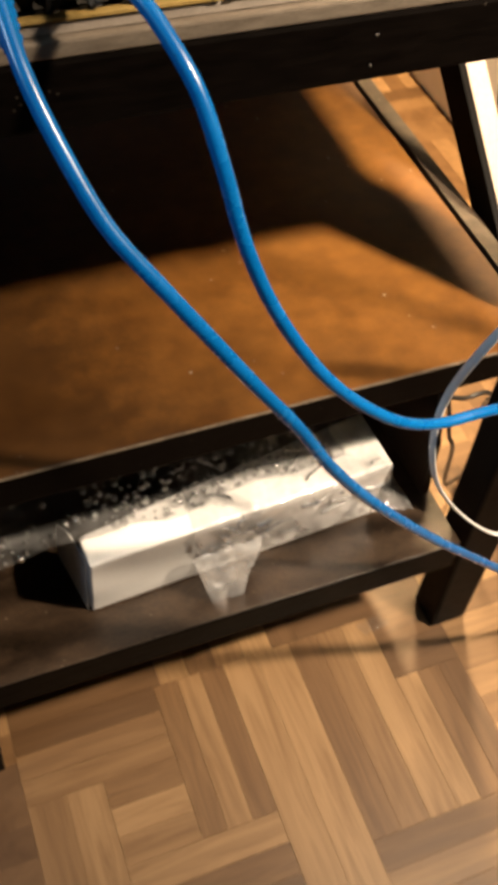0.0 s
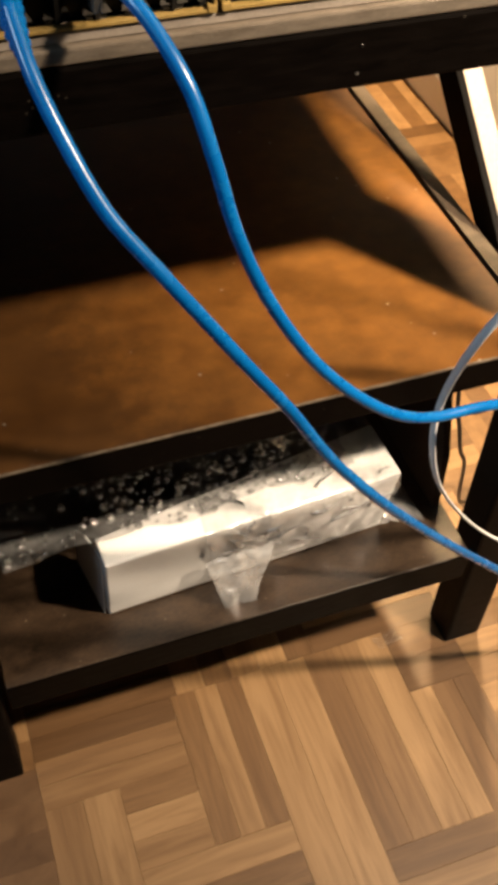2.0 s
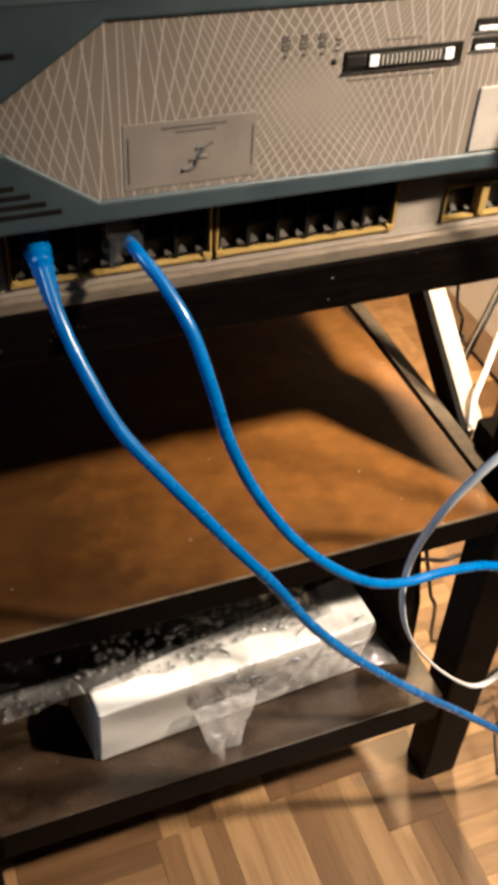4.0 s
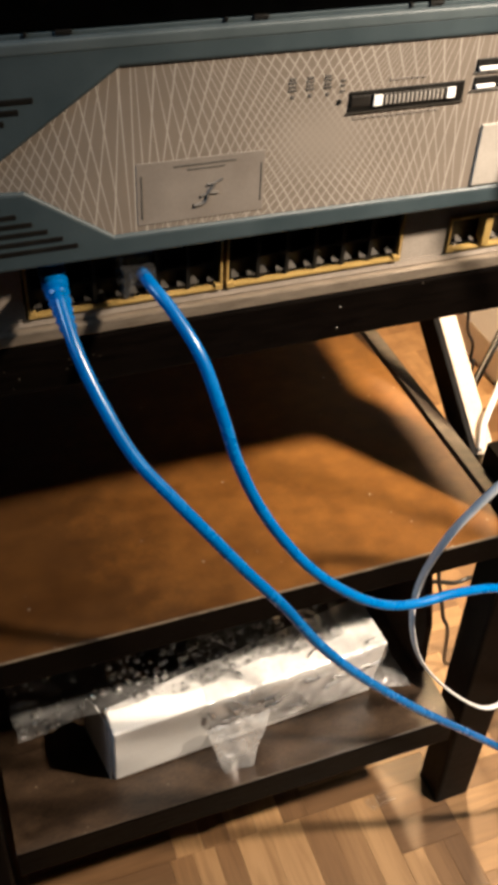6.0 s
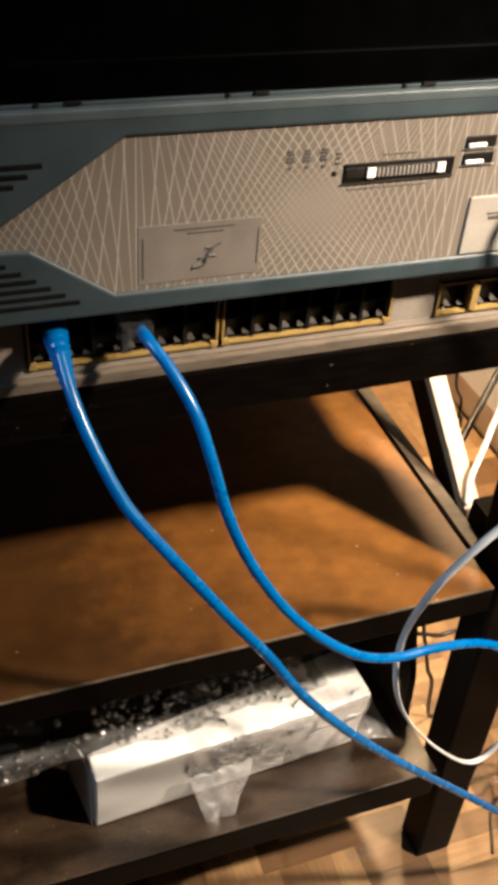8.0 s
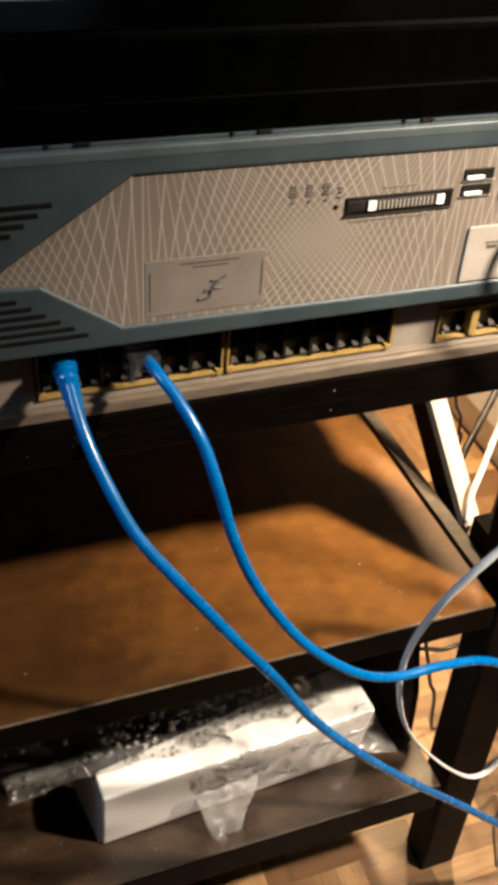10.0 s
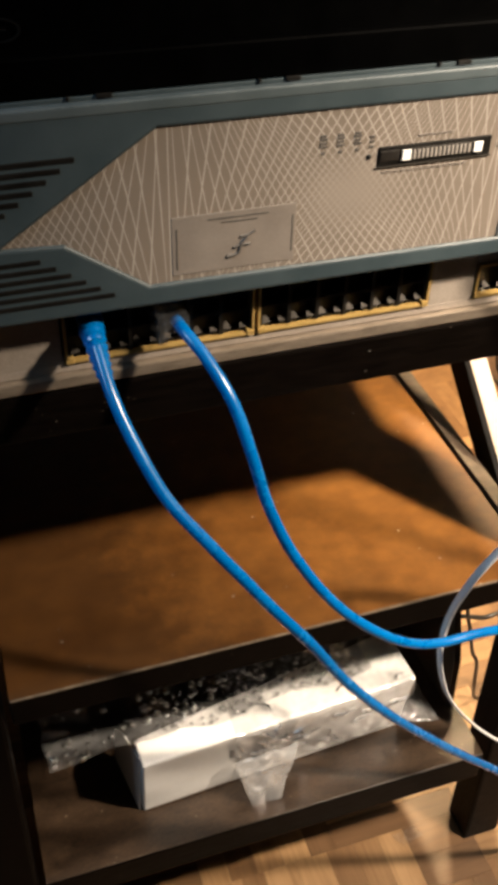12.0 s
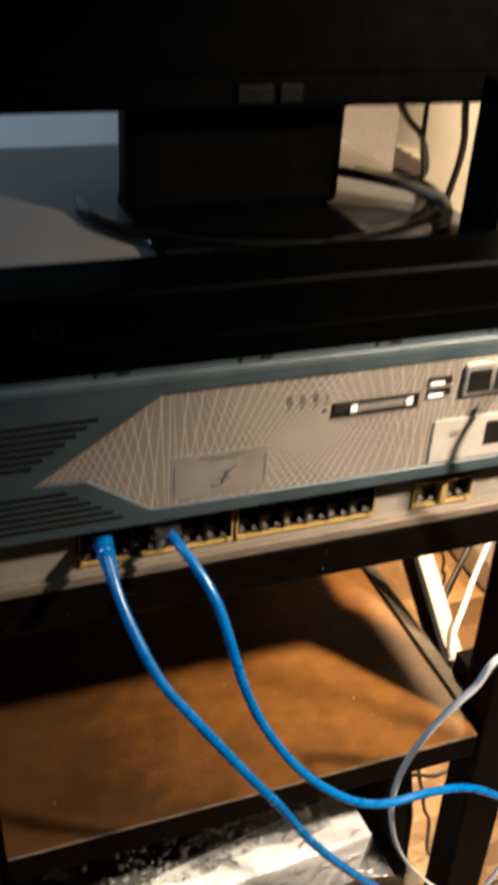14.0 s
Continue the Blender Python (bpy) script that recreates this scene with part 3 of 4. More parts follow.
part("print", box(0.1545, 0.1605, LY - 0.0015, LY, 0.7165, 0.7185, 0.0003), INK, module)
cage = part("transceiver_cage", box(0.1575, 0.1960, LY - 0.0030, LY + 0.002, 0.7450, 0.7655, 0.0008), STEEL, router, "shiny metal socket cage")
# each opening is a solid block, its inner shade given as black colour
for x in (0.1595, 0.1780):
    part("cage_opening", box(x, x + 0.0155, LY - 0.0036, LY, 0.7475, 0.7625, 0.0008), CAVITY, cage)
fibre = thing("patch_lead", (0.187, -0.02, 0.755), "pale translucent patch lead in the router's metal cage", "cable")
part("plug", box(0.1795, 0.1920, -0.030, -0.012, 0.7490, 0.7610, 0.0015), CLEAR, fibre)
part("lead", tube([(0.186, -0.030, 0.755), (0.196, -0.052, 0.750), (0.225, -0.066, 0.732), (0.257, -0.074, 0.700), (0.283, -0.086, 0.650), (0.300, -0.095, 0.600), (0.320, -0.080, 0.48), (0.37, -0.01, 0.25), (0.42, 0.06, 0.003)], 0.0022), WHITE_CABLE, fibre, smooth=True)

# ---- on the router: slim black player, monitor, speaker ----
player = thing("sound_bar", (0.05, 0.02, 0.787), "slim black sound bar with an oval badge on the router", "speaker")
part("case", box(-0.165, 0.262, -0.004, 0.046, 0.7885, 0.825, 0.004, segments=3), BLACK_PLASTIC, player)
part("front_lip", box(-0.165, 0.262, -0.0092, -0.0042, 0.7842, 0.8000, 0.0012), BLACK_PLASTIC, player)
ring = bmesh.new()
for k in range(40):
    a0, a1 = 2 * math.pi * k / 40, 2 * math.pi * (k + 1) / 40
    q = [ring.verts.new((-0.0835 + rr * 1.5 * math.cos(a), -0.0047, 0.809 + rr * 0.8 * math.sin(a))) for a, rr in ((a0, 0.0048), (a1, 0.0048), (a1, 0.0056), (a0, 0.0056))]
    ring.faces.new(q)
bmesh.ops.remove_doubles(ring, verts=ring.verts, dist=1e-6)
bmesh.ops.solidify(ring, geom=ring.faces[:], thickness=0.0006)
badge = part("badge", ring, FAINT, player, "grey oval outline")
part("dash", box(-0.0865, -0.0805, -0.0048, -0.0042, 0.8085, 0.8095, 0.0002), FAINT, badge)

monitor = thing("computer_monitor", (0.085, 0.21, 0.787), "black flat computer monitor on a curved glossy stand", "monitor")
bm = bmesh.new()
N = 72
rows = []
for k in range(N + 1):
    a = radians(168 + (382 - 168) * k / N)
    w = 0.004 + 0.030 * math.sin(math.pi * k / N) ** 1.3
    c, d = math.cos(a), math.sin(a)
    rows.append([bm.verts.new((0.122 + (0.145 - q * w) * c, 0.230 + (0.127 - q * w) * d, z)) for q, z in ((0.08, 0.7872), (0.0, 0.791), (0.1, 0.7945), (0.55, 0.7965), (1.0, 0.7945), (1.0, 0.7872))])
for r0, r1 in zip(rows, rows[1:]):
    for k in range(6):
        bm.faces.new((r0[k], r0[(k + 1) % 6], r1[(k + 1) % 6], r1[k]))
bm.faces.new(rows[0][::-1]), bm.faces.new(rows[-1])
base = part("stand_base", bm, GLOSS_BLACK, monitor, smooth=True)
part("foot_plate", box(0.010, 0.160, 0.125, 0.25, 0.7872, 0.7960, 0.003), BLACK_PLASTIC, monitor)
part("neck", box(0.005, 0.165, 0.195, 0.225, 0.7962, 1.0, 0.006), BLACK_PLASTIC, monitor)
panel = box(-0.20, 0.33, 0.16, 0.19, 0.873, 1.19, 0.004)
part("screen_case", panel, BLACK_PLASTIC, monitor)
part("screen", box(-0.185, 0.315, 0.1585, 0.1602, 0.896, 1.175, 0.0006), BLACK_PLASTIC, monitor, "dark switched-off screen")
for x0, x1 in ((0.069, 0.0935), (0.098, 0.114)):
    part("nameplate", box(x0, x1, 0.1578, 0.1597, 0.8775, 0.8885, 0.0008), FAINT, monitor, "plain dull grey bar")
speaker = thing("desktop_speaker", (0.24, 0.11, 0.787), "small black box speaker on the router", "speaker")
part("cabinet", box(0.226, 0.264, 0.085, 0.125, 0.7872, 0.90, 0.003), BLACK_PLASTIC, speaker)
part("grille", box(0.229, 0.261, 0.0825, 0.0848, 0.792, 0.895, 0.001), CAVITY, speaker)

white_case = thing("white_cabinet", (-0.1, 0.53, TOP), "small white glossy cabinet on the table behind the router", "cabinet")
part("body", box(-0.17, 0.175, 0.466, 0.60, TOP + 0.001, 0.90, 0.004), WHITE_CARD, white_case)
part("top", box(-0.173, 0.178, 0.463, 0.603, 0.9005, 0.92, 0.003), WHITE_CARD, white_case)
carton = thing("white_carton", (0.24, 0.55, TOP), "white cardboard carton on the table behind the router", "box")
part("body", box(0.185, 0.36, 0.466, 0.62, TOP + 0.001, 0.81, 0.002), TAN_CARD, carton, "beige cardboard sides")
for y0, y1 in ((0.466, 0.5425), (0.5435, 0.62)):
    part("flap", box(0.185, 0.36, y0, y1, 0.8105, 0.8125, 0.0006), WHITE_CARD, carton)
cupboard = thing("white_cupboard", (0.9, 0.78, 0), "white painted cupboard standing on the parquet", "cupboard")
part("body", box(0.690, 1.10, 0.42, 1.15, 0.060, 0.74, 0.003), WHITE_CARD, cupboard)
part("plinth", box(0.684, 1.10, 0.43, 1.15, 0.0, 0.0595, 0.002), WHITE_CARD, cupboard)
for y0, y1 in ((0.424, 0.783), (0.787, 1.146)):
    leaf = part("door", box(0.672, 0.6895, y0, y1, 0.064, 0.736, 0.003), WHITE_CARD, cupboard)
    part("handle", box(0.664, 0.6718, (y0 + y1) / 2 - 0.05, (y0 + y1) / 2 + 0.05, 0.60, 0.608, 0.002), STEEL, leaf)
lead = thing("monitor_lead", (0.2, 0.2, 0.79), "thick black video lead looping round the stand", "cable", "monitor leads")
part("lead", tube([(0.165, 0.235, 0.812), (0.195, 0.222, 0.808), (0.230, 0.200, 0.803), (0.246, 0.178, 0.797), (0.232, 0.150, 0.7925), (0.205, 0.128, 0.797), (0.170, 0.105, 0.799), (0.145, 0.100, 0.799)], 0.0042), BLACK_CABLE, lead, smooth=True)
for pts, r in (([(0.20, 0.20, 0.88), (0.225, 0.215, 0.852), (0.25, 0.23, 0.832), (0.262, 0.24, 0.80), (0.25, 0.27, 0.7905), (0.23, 0.30, 0.7895)], 0.0026),
               ([(0.235, 0.205, 0.88), (0.238, 0.21, 0.855), (0.245, 0.22, 0.83), (0.258, 0.235, 0.80), (0.262, 0.26, 0.790)], 0.0020),
               ([(0.262, 0.20, 0.88), (0.272, 0.21, 0.855), (0.285, 0.225, 0.825), (0.295, 0.25, 0.78), (0.30, 0.30, 0.65), (0.31, 0.47, 0.3)], 0.0030)):
    lead = thing("monitor_lead", (0.25, 0.22, 0.8), "thin black lead hanging behind the monitor", "cable", "monitor leads")
    part("lead", tube(pts, r), BLACK_CABLE, lead, smooth=True)

# ---- network cables ----
cable_1 = thing("ethernet_cable", (-0.057, -0.01, 0.67), "bright blue network cable with a moulded blue plug", "cable", "blue network cables")
part("cable", tube([(-0.0605, -0.016, 0.676), (-0.058, -0.036, 0.659), (-0.052, -0.052, 0.641), (-0.042, -0.068, 0.619), (-0.026, -0.080, 0.597), (-0.011, -0.086, 0.575), (0.007, -0.090, 0.547), (0.028, -0.091, 0.514), (0.055, -0.090, 0.466), (0.093, -0.087, 0.411), (0.146, -0.080, 0.342), (0.211, -0.073, 0.265), (0.287, -0.070, 0.178), (0.37, -0.05, 0.07), (0.44, 0.0, 0.004), (0.56, 0.1, 0.003)], 0.0030), BLUE, cable_1, smooth=True)
bm = box(-0.0655, -0.0535, -0.0030, 0.008, 0.6690, 0.6790, 0.0016)
boot = part("plug", bm, BLUE, cable_1, "moulded blue plug boot", smooth=True)
part("strain_relief", tube([(-0.0600, -0.004, 0.6748), (-0.0600, -0.013, 0.6730), (-0.0596, -0.022, 0.6680), (-0.0588, -0.029, 0.6625)], 0.005, 8, 14, 1.0, lambda t: 0.0060 - 0.0026 * t + 0.00045 * math.sin(t * 44)), BLUE, boot, smooth=True)
part("latch", box(-0.0615, -0.0575, -0.005, 0.002, 0.6792, 0.6808, 0.0006), BLUE, boot)
cable_2 = thing("ethernet_cable", (-0.018, -0.01, 0.675), "bright blue network cable with a clear plug", "cable", "blue network cables")
part("cable", tube([(-0.0200, -0.006, 0.6735), (-0.0175, -0.018, 0.672), (-0.011, -0.030, 0.664), (-0.003, -0.045, 0.648), (0.003, -0.056, 0.624), (0.010, -0.063, 0.595), (0.023, -0.068, 0.562), (0.044, -0.071, 0.525), (0.067, -0.073, 0.496), (0.095, -0.073, 0.470), (0.122, -0.071, 0.456), (0.155, -0.068, 0.4505), (0.190, -0.063, 0.437), (0.219, -0.060, 0.416), (0.27, -0.05, 0.36), (0.33, -0.01, 0.21), (0.40, 0.05, 0.03), (0.47, 0.12, 0.003)], 0.0030), BLUE, cable_2, smooth=True)
clear = part("plug", box(-0.0262, -0.0142, -0.011, 0.010, 0.669, 0.6775, 0.0012), CLEAR, cable_2, "clear plastic plug")
part("latch", box(-0.0300, -0.0255, -0.012, 0.004, 0.6640, 0.6780, 0.0008), CLEAR, clear)

white_lead = thing("white_lead", (0.2, -0.04, 0.4), "white flat telephone lead in a loose loop", "cable", "white leads")
part("lead", tube([(0.37, 0.13, 0.003), (0.355, 0.10, 0.12), (0.335, -0.02, 0.34), (0.275, -0.095, 0.550), (0.195, -0.072, 0.578), (0.174, -0.068, 0.550), (0.158, -0.062, 0.520), (0.147, -0.055, 0.4855), (0.1485, -0.040, 0.4315), (0.148, -0.042, 0.395), (0.163, -0.042, 0.345), (0.195, -0.042, 0.293), (0.233, -0.042, 0.250), (0.254, -0.042, 0.245), (0.267, -0.042, 0.265), (0.285, -0.040, 0.30), (0.315, -0.03, 0.30), (0.345, -0.01, 0.2), (0.365, 0.02, 0.06), (0.38, 0.05, 0.003)], 0.0026, 6, 14, 0.45), WHITE_CABLE, white_lead, smooth=True)
white_lead = thing("white_lead", (0.31, -0.1, 0), "thin white lead lying on the parquet", "cable", "white leads")
part("lead", tube([(0.40, 0.02, 0.002), (0.37, -0.035, 0.002), (0.342, -0.058, 0.002), (0.322, -0.085, 0.002), (0.306, -0.120, 0.002), (0.308, -0.150, 0.002), (0.35, -0.19, 0.002), (0.42, -0.2, 0.002)], 0.0019), WHITE_CABLE, white_lead, smooth=True)
white_lead = thing("white_lead", (0.3, 0.12, 0.43), "white lead hanging past the table's end", "cable", "white leads")
part("lead", tube([(0.274, 0.088, 0.404), (0.281, 0.100, 0.420), (0.300, 0.118, 0.434), (0.323, 0.140, 0.452), (0.36, 0.17, 0.48), (0.43, 0.23, 0.48), (0.48, 0.28, 0.25), (0.49, 0.3, 0.003)], 0.0027), WHITE_CABLE, white_lead, smooth=True)
black_lead = thing("black_lead", (0.33, 0.17, 0.43), "black power lead hanging past the table's end", "cable", "black leads")
part("lead", tube([(0.288, 0.141, 0.402), (0.300, 0.150, 0.414), (0.330, 0.175, 0.429), (0.360, 0.200, 0.445), (0.42, 0.25, 0.47), (0.50, 0.32, 0.40), (0.54, 0.36, 0.15), (0.55, 0.38, 0.003)], 0.0032), BLACK_CABLE, black_lead, smooth=True)
black_lead = thing("black_lead", (0.33, 0.2, 0.4), "thin black lead hanging past the table's end", "cable", "black leads")
part("lead", tube([(0.312, 0.200, 0.606), (0.313, 0.200, 0.50), (0.318, 0.200, 0.442), (0.328, 0.200, 0.420), (0.330, 0.200, 0.400), (0.334, 0.200, 0.384), (0.345, 0.22, 0.2), (0.39, 0.26, 0.003)], 0.0014), BLACK_CABLE, black_lead, smooth=True)
black_lead = thing("black_lead", (0.30, 0.1, 0.2), "thin black lead crossing behind the table leg", "cable", "black leads")
part("lead", tube([(0.2465, 0.100, 0.240), (0.278, 0.100, 0.227), (0.296, 0.100, 0.219), (0.325, 0.102, 0.212), (0.37, 0.11, 0.14), (0.42, 0.13, 0.003)], 0.0022), BLACK_CABLE, black_lead, smooth=True)
black_lead = thing("black_lead", (0.29, 0.1, 0.2), "thin black lead hanging behind the table leg", "cable", "black leads")
part("lead", tube([(0.256, 0.100, 0.383), (0.266, 0.100, 0.300), (0.275, 0.100, 0.239), (0.285, 0.100, 0.202), (0.294, 0.100, 0.167), (0.303, 0.100, 0.145), (0.33, 0.12, 0.05), (0.38, 0.15, 0.003)], 0.0020), BLACK_CABLE, black_lead, smooth=True)
rng = random.Random(5)
for k in range(5):
    black_lead = thing("black_lead", (0.42, 0.1, 0), "thin dark lead lying on the parquet behind the leg", "cable", "black leads")
    x, y = 0.34 + 0.03 * k, -0.02 + 0.07 * k
    pts = [(x + 0.045 * j * (0.6 + 0.4 * math.sin(k * 2.1)), y + 0.03 * math.sin(j * 1.3 + k) + 0.018 * j, 0.0018 + 0.0012 * (k % 2)) for j in range(8)]
    part("lead", tube(pts, 0.0016 + 0.0004 * (k % 2)), BLACK_CABLE, black_lead, smooth=True)

# ---- the wrapped white box on the lower shelf ----
BX0, BX1, BYF, BYB, BZ = -0.050, 0.190, 0.0, 0.026, 0.2535
turn = Matrix.Translation((-0.055, 0.022, 0)) @ Matrix.Rotation(radians(3.2), 4, "Z") @ Matrix.Translation((0.055, 0, 0))


def placed(bm):
    bmesh.ops.transform(bm, matrix=turn, verts=bm.verts)
    return bm


parcel = thing("white_carton", (0.067, 0.08, LOW), "long white carton half wrapped in clear bubble wrap", "box")
bm = box(BX0, BX1, BYF, BYB, LOW + 0.0005, BZ, 0.0025, segments=3)
bmesh.ops.subdivide_edges(bm, edges=[e for e in bm.edges if e.calc_length() > 0.05], cuts=10, use_grid_fill=True)
for v in bm.verts:
    d = noise.noise(v.co * 28) * 0.0012
    if v.co.z > LOW + 0.01:
        v.co += Vector((0, -d, d))
for v in bm.verts:
    if v.co.y > 0.5 * BYB:
        v.co.y += 0.028 * (v.co.x - BX0) / (BX1 - BX0)
    v.co.y += 0.13 * (BZ - v.co.z)
part("carton", placed(bm), WHITE_CARD, parcel, smooth=True)
bm = bmesh.new()
quad = [(-0.0512, 0.0315, BZ - 0.003), (-0.0565, 0.062, BZ - 0.014), (-0.0605, 0.088, BZ - 0.040), (-0.0630, 0.090, LOW + 0.001), (-0.0535, 0.036, LOW + 0.001)]
front = [bm.verts.new(q) for q in quad]
rear = [bm.verts.new((x + 0.0014, y + 0.0003, z)) for x, y, z in quad]
bm.faces.new(front), bm.faces.new(rear[::-1])
for i in range(5):
    bm.faces.new((front[i], rear[i], rear[(i + 1) % 5], front[(i + 1) % 5]))
part("end_flap", bm, WHITE_CARD, parcel)

wrap = thing("bubble_wrap", (0.04, 0.1, BZ), "crumpled clear bubble wrap lying over a white carton", "packaging")


def wrap_z(x, y):
    return BZ + 0.004 + 0.10 * max(0, y - 0.03) + 0.006 * noise.noise(Vector((x * 38, y * 42, 1))) + 0.010 * max(0, noise.noise(Vector((x * 14, y * 20, 7)))) - 0.25 * max(0, BX0 - x - 0.015) * (0.5 + noise.noise(Vector((x * 20, y * 25, 3))))


def wrap_at(u, v):
    y0 = 0.018 + 0.008 * noise.noise(Vector((u * 5, 0, 2)))
    x = -0.118 + 0.012 * noise.noise(Vector((0, v * 4, 5))) + u * 0.275
    y = y0 + v * 0.115
    return Vector((x, y, wrap_z(x, y)))


part("film", placed(sheet(wrap_at, 60, 30)), CLOUDY, wrap, smooth=True)
bm = bmesh.new()
dome = [(math.cos(a), math.sin(a)) for a in [2 * math.pi * k / 10 for k in range(10)]]
for i in range(36):
    for j in range(16):
        u, v = (i + 0.5 * (j % 2) + 0.3 + rng.uniform(-0.3, 0.3)) / 37, (j + 0.3 + rng.uniform(-0.3, 0.3)) / 16
        c = wrap_at(u, v)
        jitter = rng.uniform(0.4, 1.1)
        if rng.random() < (0.14 if u > 0.3 else 0.55):
            continue
        tilt = Vector((rng.uniform(-0.5, 0.5), rng.uniform(-0.5, 0.5), 1)).normalized()
        sx = tilt.orthogonal().normalized()
        sy = tilt.cross(sx)
        rows = []
        for r, h in ((0.0034, 0.0), (0.0033, 0.0014), (0.0025, 0.0028), (0.0012, 0.0034)):
            rows.append([bm.verts.new(c + (sx * ca + sy * sa) * r * jitter + tilt * h * jitter) for ca, sa in dome])
        for r0, r1 in zip(rows, rows[1:]):
            for k in range(10):
                bm.faces.new((r0[k], r0[(k + 1) % 10], r1[(k + 1) % 10], r1[k]))
        bm.faces.new(rows[-1])
tagged(part("bubble_layer", placed(bm), BUBBLE, wrap, "small round air bubbles", smooth=True), kind="stuff")

film = thing("clear_film", (0.1, 0.02, 0.24), "wrinkled clear plastic film taped over a white carton", "packaging")


def film_at(u, v):
    """Over the top edge and down the front of the carton, wrinkled."""
    x = 0.030 + u * 0.158 + 0.014 * noise.noise(Vector((v * 3, 3, 1))) * (1 - u)
    s = v * 0.125
    w = 0.0016 + 0.0042 * abs(noise.noise(Vector((x * 42, s * 26 + x * 30, 4)))) + 0.0022 * noise.noise(Vector((x * 110, s * 60, 9)))
    if s < 0.055:
        return Vector((x, 0.095 - s * 95 / 55, BZ + max(0.0012, w)))
    return Vector((x, 0.13 * (s - 0.055) - max(0.0012, w) - 0.0015, BZ + 0.055 - s + 0.002))


part("sheet", placed(sheet(film_at, 70, 44)), FILM, film, smooth=True)


# raised film folds, whitened to stand for bright lamp glints
for k in range(40):
    u0, v0 = rng.uniform(0.05, 0.9), rng.uniform(0.18, 0.85)
    if k > 22:
        u0, v0 = rng.uniform(0.03, 0.34), rng.uniform(0.62, 0.80)
    du, dv = rng.uniform(-0.16, 0.16), rng.uniform(-0.14, 0.14)
    pts = [film_at(min(0.98, max(0.02, u0 + du * q + 0.02 * math.sin(q * 5 + k))), min(0.98, max(0.02, v0 + dv * q))) + Vector((0, -0.0012, 0.0010)) for q in (0, 0.33, 0.66, 1)]
    part("glint_fold", placed(tube(pts, 0.0007, 5, 6, 0.6, lambda t: 0.0001 + 0.0014 * math.sin(math.pi * t))), GLINT_FILM, film, smooth=True)


def flap_at(u, v):
    x = 0.024 + u * (0.056 - 0.034 * v) + 0.015 * v
    k = 0.5 * noise.noise(Vector((u * 3, v * 2.5, 12)))
    return Vector((x, -0.006 - 0.012 * v ** 0.8 - 0.006 * k, BZ - 0.028 - v * 0.066 + 0.004 * noise.noise(Vector((u * 9, v * 9, 2)))))


part("flap", placed(sheet(flap_at, 26, 26)), HAZY, film, smooth=True)


def tail_at(u, v):
    return Vector((0.186 + 0.040 * u, 0.010 + 0.045 * v - 0.01 * u, LOW + 0.0045 + 0.010 * (1 - u) * abs(noise.noise(Vector((u * 5, v * 6, 20)))) + 0.003 * noise.noise(Vector((u * 14, v * 14, 3)))))


part("tail", placed(sheet(tail_at, 24, 24)), FILM, film, smooth=True)

scrap = thing("plastic_scrap", (0.214, 0.02, 0), "small crumpled scrap of clear plastic on the floor", "litter")
part("scrap", sheet(lambda u, v: Vector((0.200 + 0.026 * u - 0.006 * v, 0.012 + 0.012 * v + 0.004 * u, 0.0035 + 0.004 * noise.noise(Vector((u * 4, v * 4, 8))))), 14, 14), CLEAR, scrap, smooth=True)

# ---- parquet strips ----
STRIP, GAP = 0.0264, 0.00012
strip_meshes = {}


def strip_mesh(length, width):
    key = (round(length, 4), round(width, 4))
    if key not in strip_meshes:
        bm = box(-length / 2 + GAP / 2, length / 2 - GAP / 2, -width / 2 + GAP / 2, width / 2 - GAP / 2, -0.008, 0.0, 0.0002, segments=1)
        me = bpy.data.meshes.new("strip")
        bm.to_mesh(me)
        bm.free()
        me.materials.append(PARQUET)
        strip_meshes[key] = me
    return strip_meshes[key]


def lay(x0, x1, y0, y1, along):
    """Fills a rectangle with strips that run along x or y."""
    span = (y1 - y0) if along == "x" else (x1 - x0)
    n = max(1, round(span / STRIP))
    w = span / n
    for k in range(n):
        ob = new("strip", strip_mesh((x1 - x0) if along == "x" else (y1 - y0), w))
        c = (k + 0.5) * w
        ob.location = ((x0 + x1) / 2, y0 + c, 0) if along == "x" else (x0 + c, (y0 + y1) / 2, 0)
        ob.location.z += rng.uniform(-0.0004, 0.0)
        ob.rotation_euler = (0, 0, 0 if along == "x" else math.pi / 2)
        ob.parent = floor


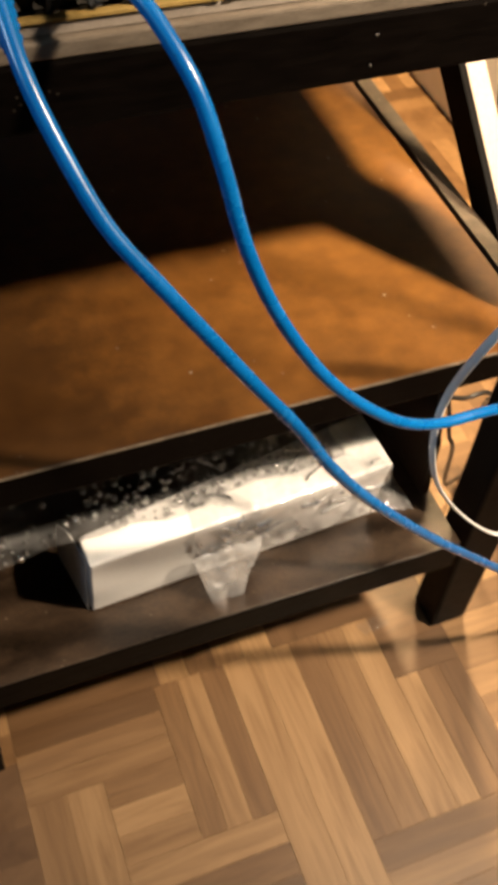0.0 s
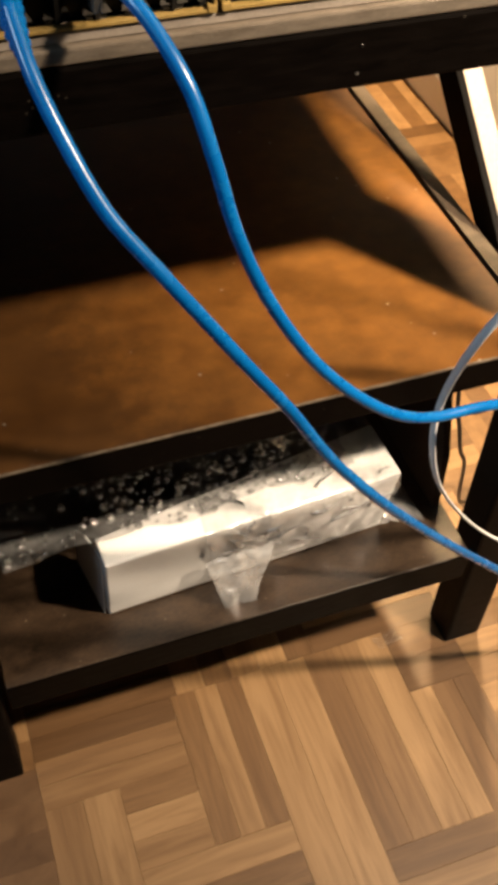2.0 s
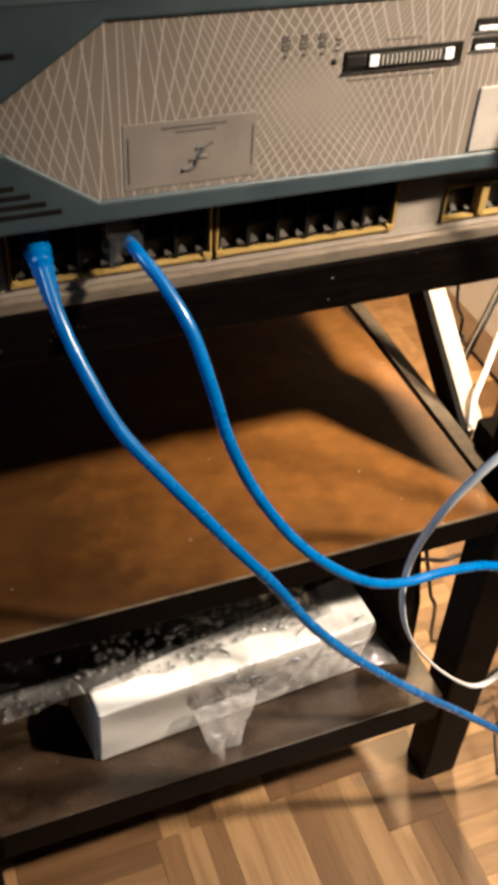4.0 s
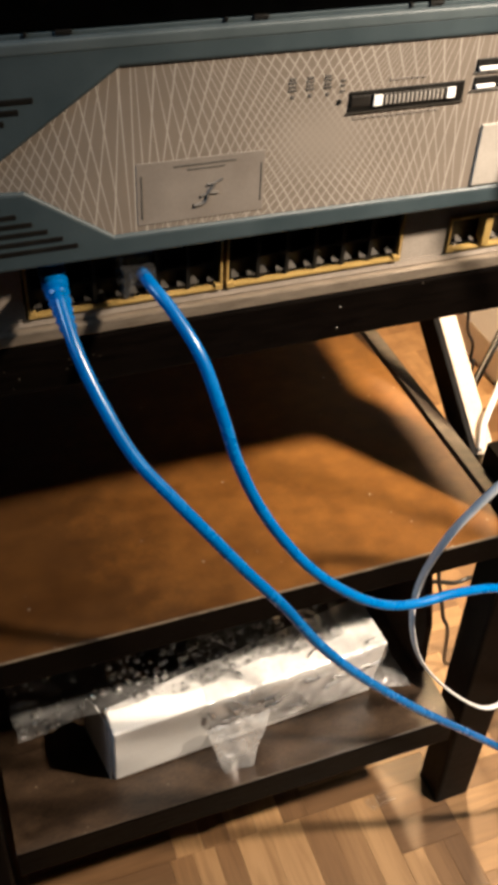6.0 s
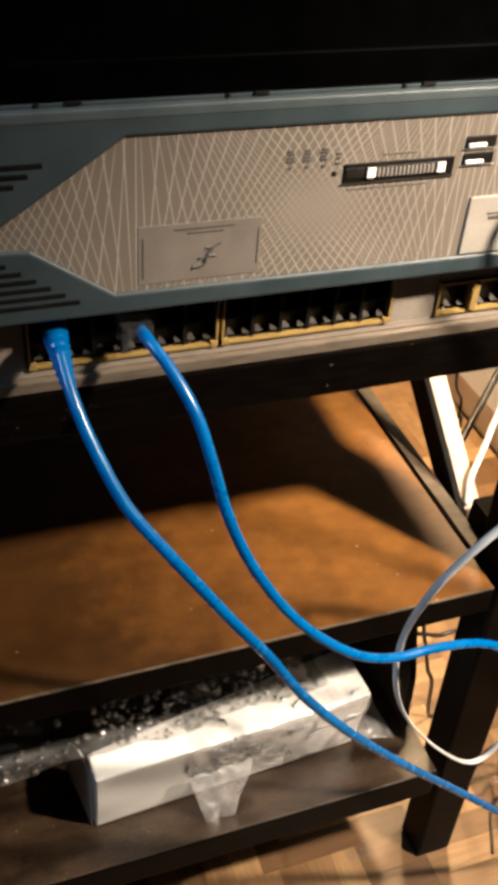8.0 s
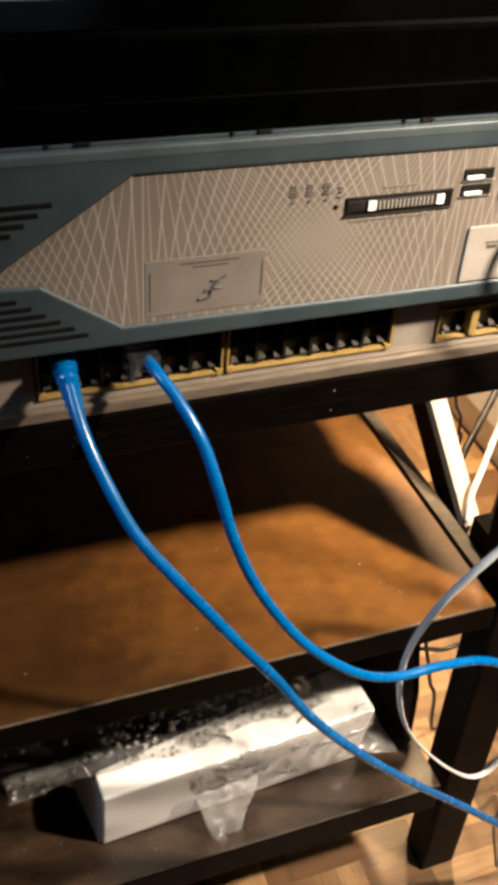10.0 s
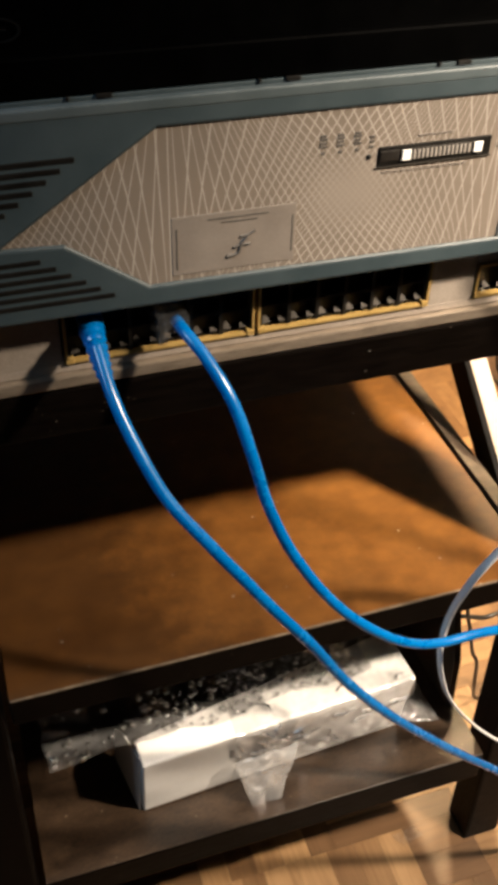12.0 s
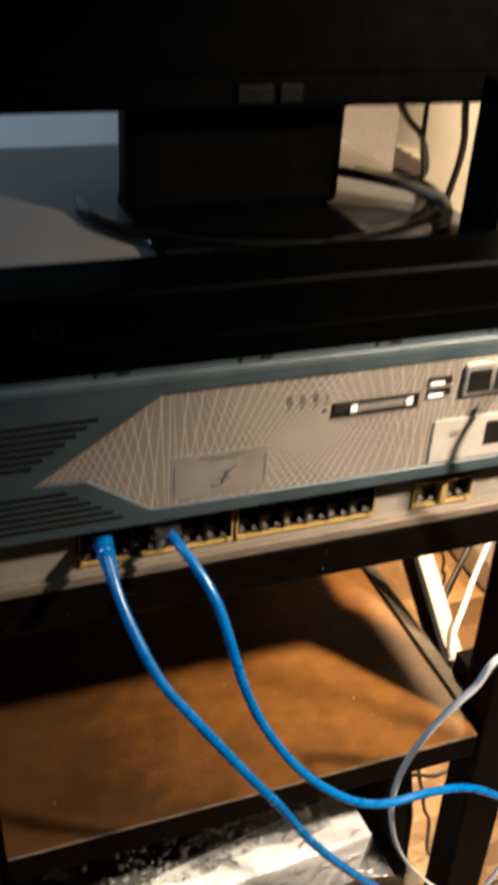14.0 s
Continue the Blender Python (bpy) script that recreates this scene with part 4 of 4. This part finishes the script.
for r in ((-0.137, -0.007, -0.037, 0.030, "x"), (-0.137, -0.072, -0.170, -0.037, "y"), (-0.072, -0.007, -0.110, -0.037, "x"), (-0.007, 0.060, -0.110, 0.030, "y"),
          (0.060, 0.126, -0.240, 0.030, "y"), (-0.072, 0.060, -0.240, -0.110, "x"), (0.126, 0.208, -0.160, 0.030, "y"), (0.208, 0.275, -0.160, -0.036, "y"),
          (0.208, 0.275, -0.036, 0.030, "x"), (0.126, 0.275, -0.240, -0.160, "x"), (-0.137, -0.072, -0.240, -0.170, "x")):
    lay(*r)
NX0, NX1, NY0, NY1 = -0.137, 0.275, -0.240, 0.030
SQ = 0.135
for i in range(-2, 4):
    for j in range(0, 3):
        x0, y0 = NX0 + i * 0.1373, NY1 + j * SQ
        if x0 > -0.3 and x0 < 0.6:
            lay(x0, x0 + 0.1373, y0, y0 + SQ, "xy"[(i + j) % 2])
for j in range(2):
    for i in range(2):
        x0, y0 = NX1 + i * 0.1373, NY0 + j * SQ
        lay(x0, x0 + 0.1373, y0, y0 + SQ, "xy"[(i + j + 1) % 2])
verts, faces = [], []
ci = range(-11, 11)
for i in ci:
    for j in range(-16, 9):
        x0, y0 = NX0 + i * 0.1373, NY1 + j * SQ
        inside = (NX0 - 0.28 < x0 + 0.01 < NX1 + 0.27 and -0.01 < y0 - NY1 < 2.9 * SQ and -2 <= i < 4) or (-0.1 < x0 - NX0 < 0.63 and NY0 - 0.01 < y0 < NY1 - 0.01 and 0 <= i < 5)
        if inside and not (x0 <= -0.3 or x0 >= 0.6):
            continue
        for k in range(5):
            a = (x0, x0 + 0.1373, y0 + k * SQ / 5, y0 + (k + 1) * SQ / 5) if (i + j) % 2 == 0 else (x0 + k * 0.1373 / 5, x0 + (k + 1) * 0.1373 / 5, y0, y0 + SQ)
            g = GAP / 2
            n = len(verts)
            for z in (0.0, -0.006):
                verts += [(a[0] + g, a[2] + g, z), (a[1] - g, a[2] + g, z), (a[1] - g, a[3] - g, z), (a[0] + g, a[3] - g, z)]
            faces += [(n, n + 1, n + 2, n + 3)] + [(n + q, n + 4 + q, n + 4 + (q + 1) % 4, n + (q + 1) % 4) for q in range(4)]
me = bpy.data.meshes.new("strips_beyond")
me.from_pydata(verts, [], faces)
me.materials.append(PARQUET_FAR)
ob = new("strips_beyond", me)
ob.parent = floor
tagged(ob, kind="stuff")
